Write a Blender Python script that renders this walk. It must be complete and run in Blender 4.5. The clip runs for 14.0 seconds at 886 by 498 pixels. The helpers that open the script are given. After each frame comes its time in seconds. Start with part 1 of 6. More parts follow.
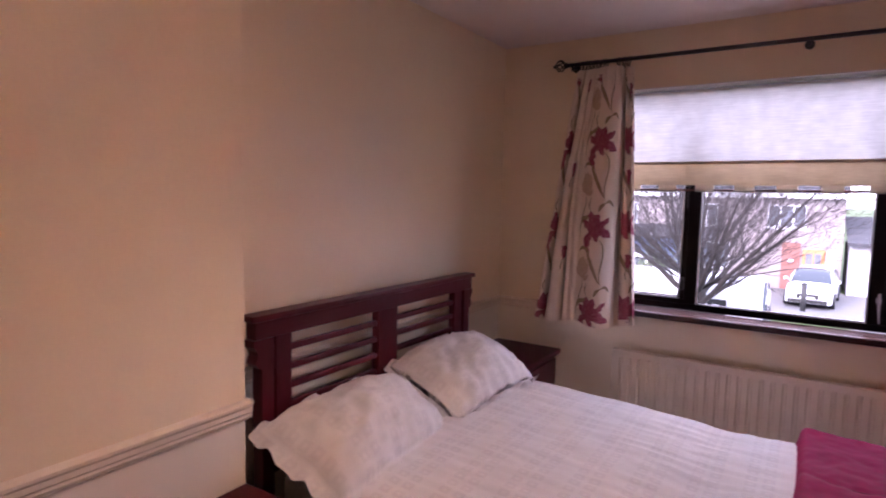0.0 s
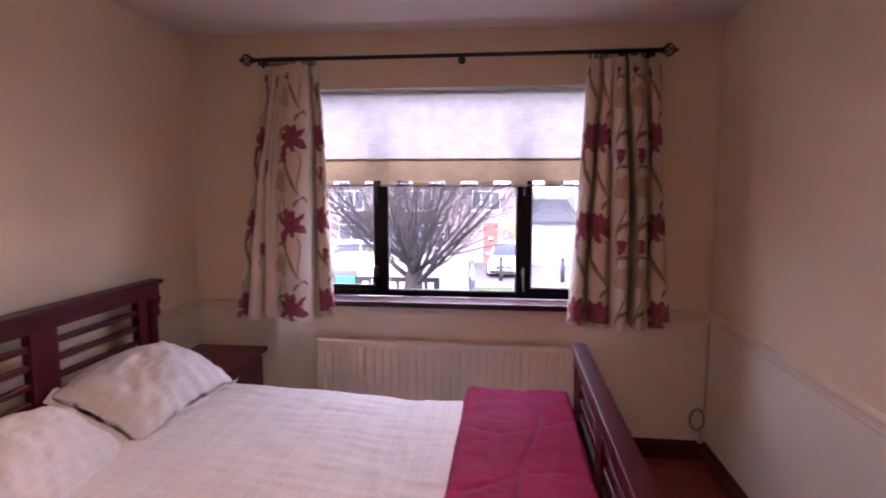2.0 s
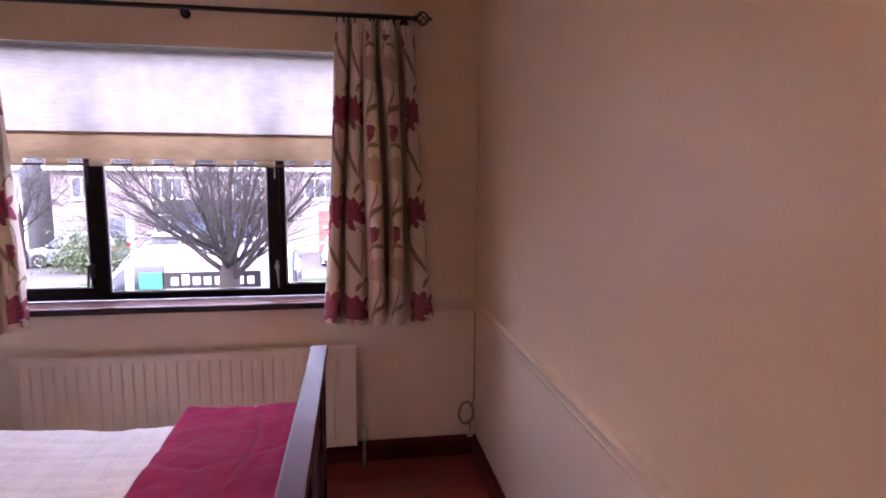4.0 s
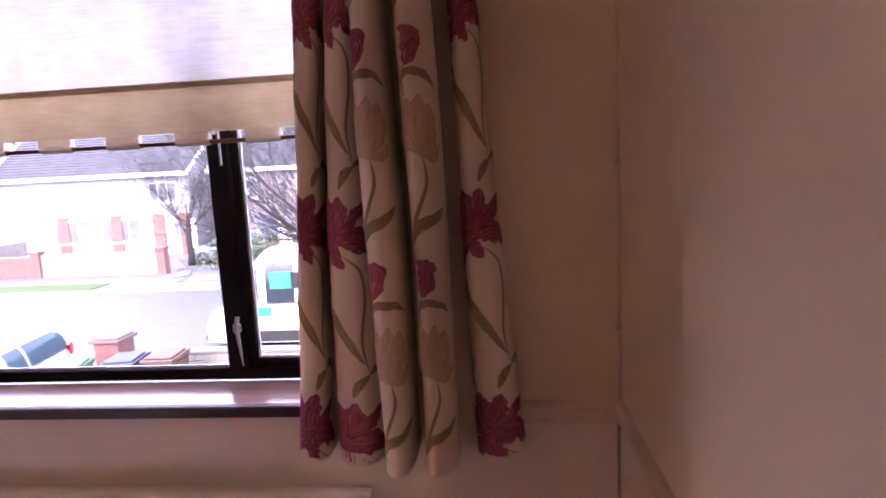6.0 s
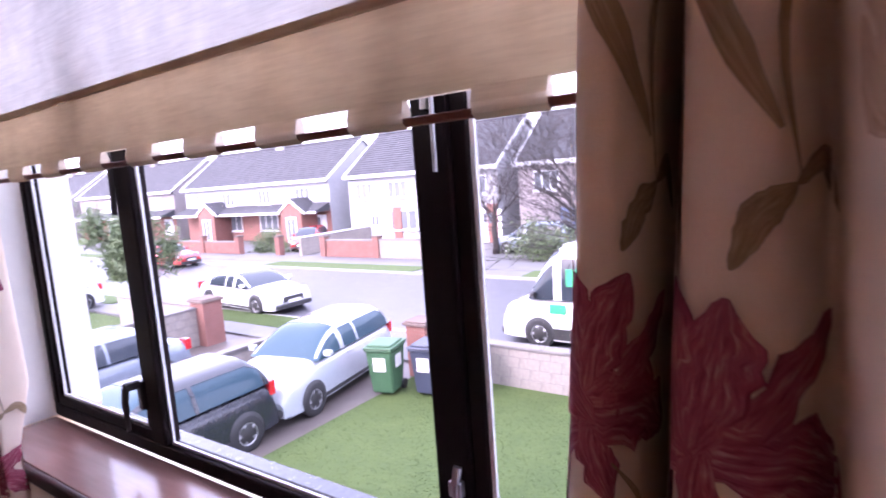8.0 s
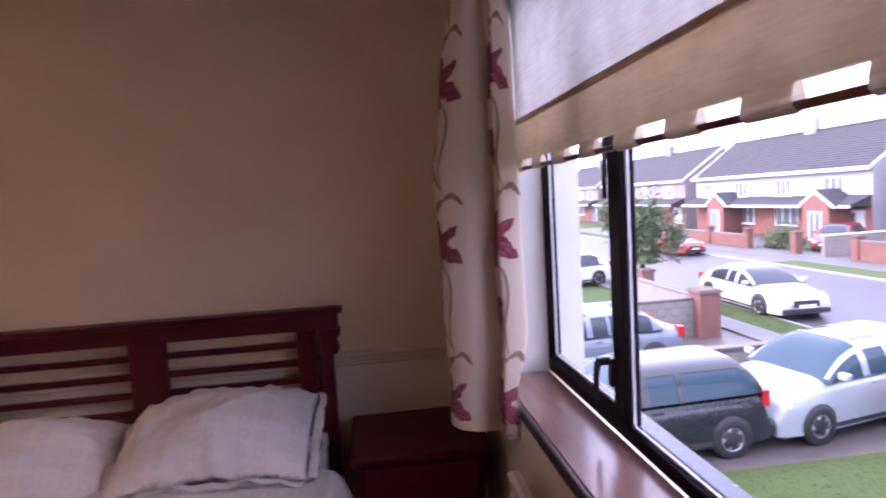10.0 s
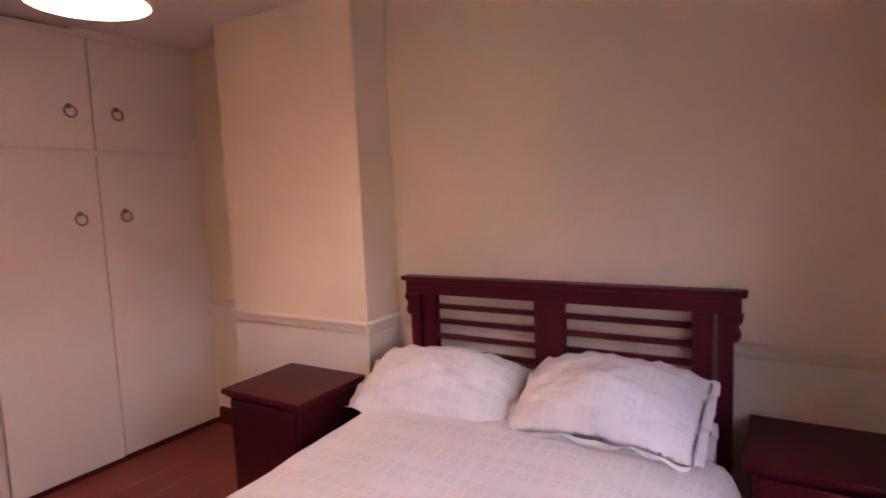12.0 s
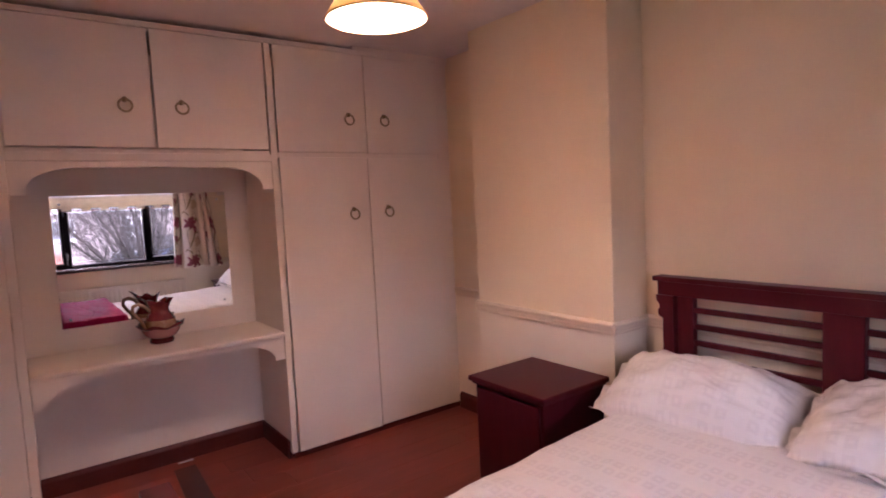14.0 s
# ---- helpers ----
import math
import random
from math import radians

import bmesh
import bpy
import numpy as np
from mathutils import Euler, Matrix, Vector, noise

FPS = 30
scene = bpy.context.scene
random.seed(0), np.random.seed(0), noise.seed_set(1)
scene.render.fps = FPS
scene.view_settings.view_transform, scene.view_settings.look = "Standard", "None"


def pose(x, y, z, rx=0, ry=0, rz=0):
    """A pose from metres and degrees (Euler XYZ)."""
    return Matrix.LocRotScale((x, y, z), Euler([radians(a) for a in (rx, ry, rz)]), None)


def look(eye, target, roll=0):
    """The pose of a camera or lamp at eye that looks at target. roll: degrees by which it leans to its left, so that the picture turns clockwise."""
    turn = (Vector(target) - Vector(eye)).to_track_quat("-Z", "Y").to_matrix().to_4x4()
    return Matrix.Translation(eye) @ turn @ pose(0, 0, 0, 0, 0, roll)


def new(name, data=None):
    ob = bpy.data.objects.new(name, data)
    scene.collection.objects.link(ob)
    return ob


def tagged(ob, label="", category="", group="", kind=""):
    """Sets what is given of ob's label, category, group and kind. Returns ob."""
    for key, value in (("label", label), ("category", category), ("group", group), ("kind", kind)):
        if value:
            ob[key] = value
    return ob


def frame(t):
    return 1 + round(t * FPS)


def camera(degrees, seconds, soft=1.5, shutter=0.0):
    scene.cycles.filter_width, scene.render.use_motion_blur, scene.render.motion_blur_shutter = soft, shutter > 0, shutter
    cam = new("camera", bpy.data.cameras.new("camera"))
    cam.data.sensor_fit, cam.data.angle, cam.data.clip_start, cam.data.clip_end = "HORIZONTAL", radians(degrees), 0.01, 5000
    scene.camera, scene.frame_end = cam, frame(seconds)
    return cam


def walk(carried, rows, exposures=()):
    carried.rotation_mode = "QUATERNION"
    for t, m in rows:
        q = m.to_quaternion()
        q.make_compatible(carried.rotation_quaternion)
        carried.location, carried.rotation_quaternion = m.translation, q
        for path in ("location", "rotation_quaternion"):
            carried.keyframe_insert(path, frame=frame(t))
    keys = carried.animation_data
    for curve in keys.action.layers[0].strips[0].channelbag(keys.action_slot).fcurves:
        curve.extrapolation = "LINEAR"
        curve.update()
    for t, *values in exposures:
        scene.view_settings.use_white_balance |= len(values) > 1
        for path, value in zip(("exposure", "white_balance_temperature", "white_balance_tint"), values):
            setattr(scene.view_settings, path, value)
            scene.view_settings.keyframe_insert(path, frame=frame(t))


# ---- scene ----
cam = camera(75.6, 14.0, soft=1.8, shutter=0.3)
PATH = [
    (0, (1.689, -3.309, 1.497), (0.61, -1.635, 1.315), 1.2),
    (0.5, (1.792, -3.269, 1.517), (0.869, -1.504, 1.33), 1.1),
    (1, (1.821, -3.254, 1.51), (1.055, -1.415, 1.326), 1.2),
    (1.5, (1.834, -3.261, 1.521), (1.312, -1.34, 1.329), 0.4),
    (2, (1.892, -3.285, 1.54), (1.667, -1.308, 1.331), 0.1),
    (2.5, (1.988, -3.291, 1.529), (1.991, -1.301, 1.326), 0.1),
    (3, (2.047, -3.269, 1.526), (2.262, -1.291, 1.319), 0.3),
    (3.5, (2.204, -3.17, 1.52), (2.53, -1.21, 1.292), 0.4),
    (6, (2.726, -1.404, 1.465), (2.539, 0.567, 1.183), -2.9),
    (6.3, (2.7, -1.214, 1.478), (2.352, 0.736, 1.201), -3.6),
    (6.5, (2.671, -1.08, 1.484), (2.209, 0.847, 1.214), -3.8),
    (7, (2.575, -0.811, 1.486), (1.885, 1.048, 1.226), -4.1),
    (9.3, (2.381, -0.43, 1.501), (0.604, 0.46, 1.282), -4.2),
    (9.5, (2.382, -0.428, 1.498), (0.523, 0.281, 1.291), -4.2),
    (10, (2.401, -0.439, 1.48), (0.423, -0.196, 1.308), -3.4),
    (10.2, (2.417, -0.454, 1.476), (0.426, -0.368, 1.307), -3.3),
    (10.5, (2.424, -0.453, 1.472), (0.438, -0.615, 1.303), -2.7),
    (11, (2.408, -0.413, 1.47), (0.489, -0.944, 1.289), -3.2),
    (11.5, (2.372, -0.415, 1.485), (0.559, -1.235, 1.284), -2.7),
    (12, (2.401, -0.466, 1.483), (0.697, -1.494, 1.283), -2.4),
    (12.5, (2.424, -0.486, 1.48), (0.871, -1.732, 1.292), -2.5),
    (13, (2.433, -0.488, 1.482), (1.028, -1.9, 1.302), -2.7),
    (13.5, (2.431, -0.512, 1.464), (1.142, -2.032, 1.299), -2.7),
    (14, (2.447, -0.571, 1.467), (1.255, -2.169, 1.3), -2.8),
]
EXPOSURES = [(0, 2.74, 5850, 44), (1.5, 2.88, 5850, 44), (3.7, 2.98, 5850, 44), (7.2, 2.96, 5850, 44), (9.3, 1.92, 5800, 44), (10.0, 2.2, 5800, 44), (10.5, 2.74, 5850, 44), (11.0, 3.0, 5900, 44), (11.6, 3.15, 6000, 44), (14, 3.15, 6000, 44)]
SKY, WINDOW, BULB = 0.104, 1.5, 5.0
walk(cam, [(t, look(e, g, r)) for t, e, g, r in PATH], exposures=EXPOSURES)

# ---- world, sun, lamps ----
world = bpy.data.worlds.new("world")
scene.world = world
world.use_nodes = True
wn = world.node_tree
bg = wn.nodes["Background"]
sky = wn.nodes.new("ShaderNodeTexSky")
sky.sky_type, sky.sun_disc = "NISHITA", False
sky.sun_elevation, sky.sun_rotation = radians(35), radians(200)
sky.air_density, sky.dust_density, sky.ozone_density = 1.0, 6.0, 1.0
pale = wn.nodes.new("ShaderNodeMixRGB")
pale.inputs[0].default_value = 0.6
pale.inputs[2].default_value = (12.2, 13.4, 14.5, 1)
wn.links.new(sky.outputs[0], pale.inputs[1])
wn.links.new(pale.outputs[0], bg.inputs[0])
bg.inputs[1].default_value = SKY

sun = new("sun", bpy.data.lights.new("sun", "SUN"))
sun.data.energy, sun.data.angle, sun.data.color = 0.5, radians(20), (1, 0.97, 0.92)
sun.matrix_world = look((0, -10, 14), (6, 12, -2))

window_light = new("window_light", bpy.data.lights.new("window_light", "AREA"))
window_light.data.shape, window_light.data.size, window_light.data.size_y = "RECTANGLE", 1.84, 0.40
window_light.data.energy, window_light.data.color = WINDOW, (0.80, 0.88, 1.0)
window_light.matrix_world = look((1.545, 0.112, 1.86), (1.545, -2.5, 1.5))

bulb = new("bulb_light", bpy.data.lights.new("bulb_light", "POINT"))
bulb.data.energy, bulb.data.color, bulb.data.shadow_soft_size = BULB, (1.0, 0.745, 0.47), 0.04
bulb.location = (1.386, -2.31, 2.238)

# ---- materials ----
def principled(name, colour, rough=0.6, metal=0.0, coat=0.0, spec=0.5):
    m = bpy.data.materials.new(name)
    m.use_nodes = True
    b = m.node_tree.nodes["Principled BSDF"]
    b.inputs["Base Color"].default_value = (*colour, 1)
    b.inputs["Roughness"].default_value = rough
    b.inputs["Metallic"].default_value = metal
    b.inputs["Coat Weight"].default_value = coat
    b.inputs["Specular IOR Level"].default_value = spec
    return m


def node(m, kind, **values):
    n = m.node_tree.nodes.new(kind)
    for key, value in values.items():
        n.inputs[key.replace("_", " ")].default_value = value
    return n


def tie(m, a, b):
    m.node_tree.links.new(a, b)


def surface(name, c1, c2, scale=30.0, rough=0.6, bump=0.1, stretch=(1, 1, 1), fine=0.0, coat=0.0, detail=6.0, rrange=0.1, island=0.0, depth=0.01, metal=0.0):
    """Two tones mixed by noise at a coarse and a fine scale, with bump and a varied roughness."""
    m = principled(name, c1, rough, metal, coat)
    b = m.node_tree.nodes["Principled BSDF"]
    co = node(m, "ShaderNodeTexCoord")
    mp = node(m, "ShaderNodeMapping", Scale=stretch)
    tie(m, co.outputs["Object"], mp.inputs[0])
    n1 = node(m, "ShaderNodeTexNoise", Scale=scale, Detail=detail, Roughness=0.6)
    tie(m, mp.outputs[0], n1.inputs["Vector"])
    n2 = node(m, "ShaderNodeTexNoise", Scale=scale * 0.07 + 0.6, Detail=3.0)
    tie(m, co.outputs["Object"], n2.inputs["Vector"])
    mix = m.node_tree.nodes.new("ShaderNodeMath")
    mix.operation = "MULTIPLY_ADD"
    mix.inputs[1].default_value = 0.55
    tie(m, n1.outputs[0], mix.inputs[0])
    half = m.node_tree.nodes.new("ShaderNodeMath")
    half.operation = "MULTIPLY"
    half.inputs[1].default_value = 0.45
    tie(m, n2.outputs[0], half.inputs[0])
    tie(m, half.outputs[0], mix.inputs[2])
    ramp = m.node_tree.nodes.new("ShaderNodeValToRGB")
    ramp.color_ramp.elements[0].position, ramp.color_ramp.elements[1].position = 0.35, 0.65
    ramp.color_ramp.elements[0].color, ramp.color_ramp.elements[1].color = (*c1, 1), (*c2, 1)
    tie(m, mix.outputs[0], ramp.inputs[0])
    out = ramp.outputs[0]
    if island:
        inf = node(m, "ShaderNodeObjectInfo")
        hsv = node(m, "ShaderNodeHueSaturation")
        mr = node(m, "ShaderNodeMapRange")
        mr.inputs[3].default_value, mr.inputs[4].default_value = 1 - island, 1 + island
        tie(m, inf.outputs["Random"], mr.inputs[0])
        tie(m, mr.outputs[0], hsv.inputs["Value"])
        tie(m, out, hsv.inputs["Color"])
        out = hsv.outputs[0]
    tie(m, out, b.inputs["Base Color"])
    rr = node(m, "ShaderNodeMapRange")
    rr.inputs[3].default_value, rr.inputs[4].default_value = max(0.02, rough - rrange), min(1, rough + rrange)
    tie(m, n1.outputs[0], rr.inputs[0])
    tie(m, rr.outputs[0], b.inputs["Roughness"])
    if bump:
        bp = node(m, "ShaderNodeBump", Strength=bump, Distance=depth)
        tie(m, n1.outputs[0], bp.inputs["Height"])
        tie(m, bp.outputs[0], b.inputs["Normal"])
    return m


def cloth(name, c1, c2, scale, through_light, rough=0.9, bump=0.2, stretch=(1, 1, 1)):
    m = surface(name, c1, c2, scale, rough, bump, stretch, depth=0.002)
    nt = m.node_tree
    b, o = nt.nodes["Principled BSDF"], nt.nodes["Material Output"]
    t = node(m, "ShaderNodeBsdfTranslucent")
    src = b.inputs["Base Color"].links[0].from_socket
    tie(m, src, t.inputs[0])
    mx = node(m, "ShaderNodeMixShader")
    mx.inputs[0].default_value = through_light
    tie(m, b.outputs[0], mx.inputs[1])
    tie(m, t.outputs[0], mx.inputs[2])
    tie(m, mx.outputs[0], o.inputs[0])
    return m


def printed_dye(name, dark, mid, pale):
    """Brushed dye on cotton: streaks along each petal or leaf, in three tones."""
    m = principled(name, mid, 0.9, 0.0, 0.0, 0.2)
    b = m.node_tree.nodes["Principled BSDF"]
    uv = node(m, "ShaderNodeUVMap")
    mp = node(m, "ShaderNodeMapping", Scale=(2.2, 14, 1))
    tie(m, uv.outputs[0], mp.inputs[0])
    n1 = node(m, "ShaderNodeTexNoise", Scale=1.6, Detail=5.0, Roughness=0.65, Distortion=0.6)
    tie(m, mp.outputs[0], n1.inputs["Vector"])
    ramp = m.node_tree.nodes.new("ShaderNodeValToRGB")
    els = ramp.color_ramp.elements
    els[0].position, els[0].color = 0.34, (*dark, 1)
    els[1].position, els[1].color = 0.70, (*pale, 1)
    e = els.new(0.52)
    e.color = (*mid, 1)
    tie(m, n1.outputs[0], ramp.inputs[0])
    tie(m, ramp.outputs[0], b.inputs["Base Color"])
    return m


def wall_paint():
    """Cream paint above the dado rail, a paler cream below it, over faint orange-peel plaster."""
    m = surface("cream_wall_paint", (0.84, 0.68, 0.465), (0.87, 0.71, 0.495), 90.0, 0.37, 0.05, detail=3.0, depth=0.003)
    b = m.node_tree.nodes["Principled BSDF"]
    src = b.inputs["Base Color"].links[0].from_socket
    geo = node(m, "ShaderNodeNewGeometry")
    sep = node(m, "ShaderNodeSeparateXYZ")
    tie(m, geo.outputs["Position"], sep.inputs[0])
    lt = m.node_tree.nodes.new("ShaderNodeMath")
    lt.operation = "LESS_THAN"
    lt.inputs[1].default_value = 0.84
    tie(m, sep.outputs[2], lt.inputs[0])
    mx = m.node_tree.nodes.new("ShaderNodeMixRGB")
    mx.inputs[2].default_value = (0.85, 0.735, 0.575, 1)
    tie(m, lt.outputs[0], mx.inputs[0])
    tie(m, src, mx.inputs[1])
    tie(m, mx.outputs[0], b.inputs["Base Color"])
    return m


M = {
    "wall": wall_paint(),
    "ceiling": surface("ceiling_paint", (0.78, 0.68, 0.62), (0.82, 0.72, 0.66), 120, 0.8, 0.1, depth=0.003),
    "rail": surface("cream_gloss_rail", (0.76, 0.62, 0.46), (0.80, 0.66, 0.50), 40, 0.4, 0.03),
    "skirting": surface("mahogany_skirting", (0.08, 0.012, 0.010), (0.115, 0.020, 0.014), 25, 0.35, 0.08, (1, 1, 8)),
    "mahogany": surface("dark_mahogany", (0.062, 0.006, 0.010), (0.088, 0.009, 0.014), 40, 0.36, 0.04, (1, 1, 0.15), coat=0.0, rrange=0.06, depth=0.002),
    "mahogany_y": surface("dark_mahogany_rail", (0.062, 0.006, 0.010), (0.088, 0.009, 0.014), 40, 0.36, 0.04, (1, 0.08, 1), coat=0.0, rrange=0.06, depth=0.002),
    "laminate": surface("red_brown_laminate", (0.20, 0.036, 0.024), (0.28, 0.058, 0.037), 14, 0.42, 0.04, (0.12, 1, 1), island=0.12, rrange=0.06, depth=0.002),
    "wardrobe": surface("cream_wardrobe_gloss", (0.79, 0.67, 0.545), (0.82, 0.70, 0.575), 60, 0.42, 0.03, depth=0.002),
    "brass": surface("aged_brass", (0.24, 0.17, 0.09), (0.36, 0.27, 0.15), 80, 0.38, 0.1, metal=0.9, depth=0.001),
    "mirror": principled("mirror_glass", (0.88, 0.90, 0.89), 0.015, 1.0),
    "frame": surface("dark_brown_upvc", (0.006, 0.003, 0.004), (0.010, 0.005, 0.006), 60, 0.55, 0.05, depth=0.001),
    "seal": principled("glazing_trim_white", (0.75, 0.76, 0.80), 0.4),
    "steel": surface("brushed_steel", (0.42, 0.43, 0.45), (0.55, 0.56, 0.58), 90, 0.32, 0.05, metal=0.9, depth=0.001),
    "black": surface("black_metal", (0.012, 0.009, 0.010), (0.022, 0.016, 0.016), 60, 0.42, 0.08, depth=0.001),
    "sill": surface("varnished_sill", (0.19, 0.095, 0.080), (0.28, 0.155, 0.13), 18, 0.20, 0.05, (0.2, 2, 1), coat=0.2, rrange=0.08, depth=0.002),
    "sill_out": surface("wet_grey_sill", (0.045, 0.050, 0.065), (0.085, 0.092, 0.115), 40, 0.25, 0.2, depth=0.003),
    "sill_edge": surface("sill_dark_edge", (0.03, 0.01, 0.012), (0.05, 0.018, 0.018), 30, 0.35, 0.05),
    "reveal": surface("reveal_white", (0.72, 0.70, 0.66), (0.77, 0.75, 0.70), 70, 0.6, 0.06, depth=0.003),
    "blind": cloth("blind_fabric", (0.64, 0.60, 0.55), (0.84, 0.80, 0.745), 170, 0.20, bump=0.35, stretch=(0.06, 1, 1)),
    "hem": cloth("blind_hem_fabric", (0.64, 0.53, 0.40), (0.80, 0.69, 0.54), 170, 0.42, bump=0.3, stretch=(0.08, 1, 1)),
    "hem_bar": surface("red_brown_bar", (0.16, 0.05, 0.035), (0.22, 0.075, 0.05), 50, 0.4, 0.05),
    "curtain": surface("cream_lined_cotton", (0.79, 0.65, 0.52), (0.84, 0.70, 0.57), 420, 0.9, 0.3, depth=0.002),
    "petal": printed_dye("crimson_print", (0.19, 0.024, 0.055), (0.35, 0.080, 0.120), (0.54, 0.29, 0.29)),
    "tulip": printed_dye("tan_print", (0.48, 0.325, 0.21), (0.61, 0.44, 0.31), (0.71, 0.56, 0.44)),
    "stem": printed_dye("olive_print", (0.23, 0.155, 0.085), (0.35, 0.255, 0.155), (0.50, 0.39, 0.27)),
    "duvet": None, "pillow": None,
    "sheet": cloth("cream_sheet", (0.60, 0.53, 0.50), (0.66, 0.59, 0.56), 300, 0.08, bump=0.2),
    "throw": surface("magenta_satin_quilt", (0.24, 0.004, 0.045), (0.33, 0.008, 0.065), 26, 0.72, 0.3, depth=0.004),
    "piping": surface("dark_quilt_edge", (0.10, 0.004, 0.025), (0.15, 0.008, 0.035), 60, 0.9, 0.2, depth=0.002),
    "mattress": surface("mattress_ticking", (0.50, 0.45, 0.42), (0.58, 0.53, 0.50), 120, 0.9, 0.2, depth=0.002),
    "radiator": surface("cream_radiator_enamel", (0.79, 0.69, 0.56), (0.82, 0.72, 0.59), 50, 0.38, 0.02, depth=0.001),
    "cable": surface("grey_cable", (0.22, 0.17, 0.14), (0.28, 0.22, 0.18), 60, 0.5, 0.05),
    "plastic": surface("cream_plastic", (0.62, 0.55, 0.48), (0.67, 0.60, 0.53), 60, 0.45, 0.02),
    "jug": surface("crimson_glazed_china", (0.10, 0.008, 0.014), (0.22, 0.03, 0.03), 22, 0.16, 0.03, coat=0.6, depth=0.001),
    "jug_band": surface("gilt_china_band", (0.30, 0.14, 0.07), (0.44, 0.26, 0.16), 60, 0.25, 0.05, coat=0.5, depth=0.001),
    "basin": surface("pink_glazed_china", (0.42, 0.16, 0.15), (0.50, 0.24, 0.22), 26, 0.18, 0.03, coat=0.6, depth=0.001),
    "shade": cloth("yellow_lampshade", (0.72, 0.52, 0.20), (0.80, 0.62, 0.30), 140, 0.40, bump=0.15),
    "lining": cloth("white_shade_lining", (0.86, 0.82, 0.74), (0.90, 0.86, 0.78), 140, 0.15, bump=0.1),
}


def printed_cotton(name, rows_from, rows_to, strong, weak):
    """White cotton with bands of small printed squares, each with a pale dot, and fine creases."""
    m = cloth(name, (0.80, 0.75, 0.72), (0.84, 0.79, 0.76), 330, 0.06, bump=0.15)
    nt = m.node_tree
    b = nt.nodes["Principled BSDF"]
    src = b.inputs["Base Color"].links[0].from_socket
    uv = node(m, "ShaderNodeUVMap")
    sep = node(m, "ShaderNodeSeparateXYZ")
    tie(m, uv.outputs[0], sep.inputs[0])

    def op(kind, a, b2=None, c=None):
        n = nt.nodes.new("ShaderNodeMath")
        n.operation = kind
        for i, v in enumerate((a, b2, c)):
            if v is None:
                continue
            if isinstance(v, (int, float)):
                n.inputs[i].default_value = v
            else:
                tie(m, v, n.inputs[i])
        return n.outputs[0]

    fx = op("ABSOLUTE", op("SUBTRACT", op("FRACT", op("MULTIPLY", sep.outputs[0], 1 / 0.054)), 0.5))
    fy = op("ABSOLUTE", op("SUBTRACT", op("FRACT", op("MULTIPLY", sep.outputs[1], 1 / 0.054)), 0.5))
    far = op("MAXIMUM", fx, fy)
    square = op("MULTIPLY", op("LESS_THAN", far, 0.34), op("GREATER_THAN", far, 0.13))
    # strips: two rows of squares, then a plain row
    strip = op("LESS_THAN", op("FRACT", op("MULTIPLY", sep.outputs[0], 1 / 0.162)), 0.667)
    where = op("MULTIPLY", op("GREATER_THAN", sep.outputs[0], rows_from), op("LESS_THAN", sep.outputs[0], rows_to))
    fade = op("MULTIPLY", op("MULTIPLY", square, where), op("MULTIPLY_ADD", strip, strong, weak))
    mx = nt.nodes.new("ShaderNodeMixRGB")
    mx.inputs[2].default_value = (0.40, 0.33, 0.34, 1)
    tie(m, fade, mx.inputs[0])
    tie(m, src, mx.inputs[1])
    tie(m, mx.outputs[0], b.inputs["Base Color"])
    return m


for key, value in (("throw", 0.08), ("mahogany", 0.16), ("mahogany_y", 0.16), ("skirting", 0.2), ("laminate", 0.3), ("frame", 0.12)):
    M[key].node_tree.nodes["Principled BSDF"].inputs["Specular IOR Level"].default_value = value
M["duvet"] = printed_cotton("printed_white_duvet", -10, 1.30, 0.12, 0.025)
M["pillow"] = printed_cotton("printed_white_pillowcase", -1, 10, 0.09, 0.02)


def glass_material():
    m = principled("window_glass", (1, 1, 1), 0.0)
    b = m.node_tree.nodes["Principled BSDF"]
    b.inputs["Transmission Weight"].default_value = 1.0
    b.inputs["IOR"].default_value = 1.02
    return m


M["glass"] = glass_material()


def glow(name, colour, strength):
    m = principled(name, colour, 0.5)
    b = m.node_tree.nodes["Principled BSDF"]
    b.inputs["Emission Color"].default_value = (*colour, 1)
    b.inputs["Emission Strength"].default_value = strength
    return m


M["bulb"] = glow("warm_bulb", (1.0, 0.82, 0.6), 25.0)


# ---- building helpers ----
def base_of(ob):
    v = Vector((0, 0, 0))
    while ob is not None:
        v += ob.location
        ob = ob.parent
    return v


def thing(name, at, label="", category="", group="", kind=""):
    ob = new(name)
    ob.location = at
    ob.empty_display_size = 0.1
    return tagged(ob, label, category, group, kind)


def part(name, bm, material, parent=None, label="", smooth=False):
    """Links a bmesh, given in world coordinates, as one mesh object under its parent."""
    if parent is not None:
        bmesh.ops.translate(bm, verts=bm.verts, vec=-base_of(parent))
    bmesh.ops.recalc_face_normals(bm, faces=bm.faces)
    me = bpy.data.meshes.new(name)
    bm.to_mesh(me)
    bm.free()
    for p in me.polygons:
        p.use_smooth = smooth
    me.materials.append(M[material] if isinstance(material, str) else material)
    ob = new(name, me)
    ob.parent = parent
    if label:
        ob["label"] = label
    return ob


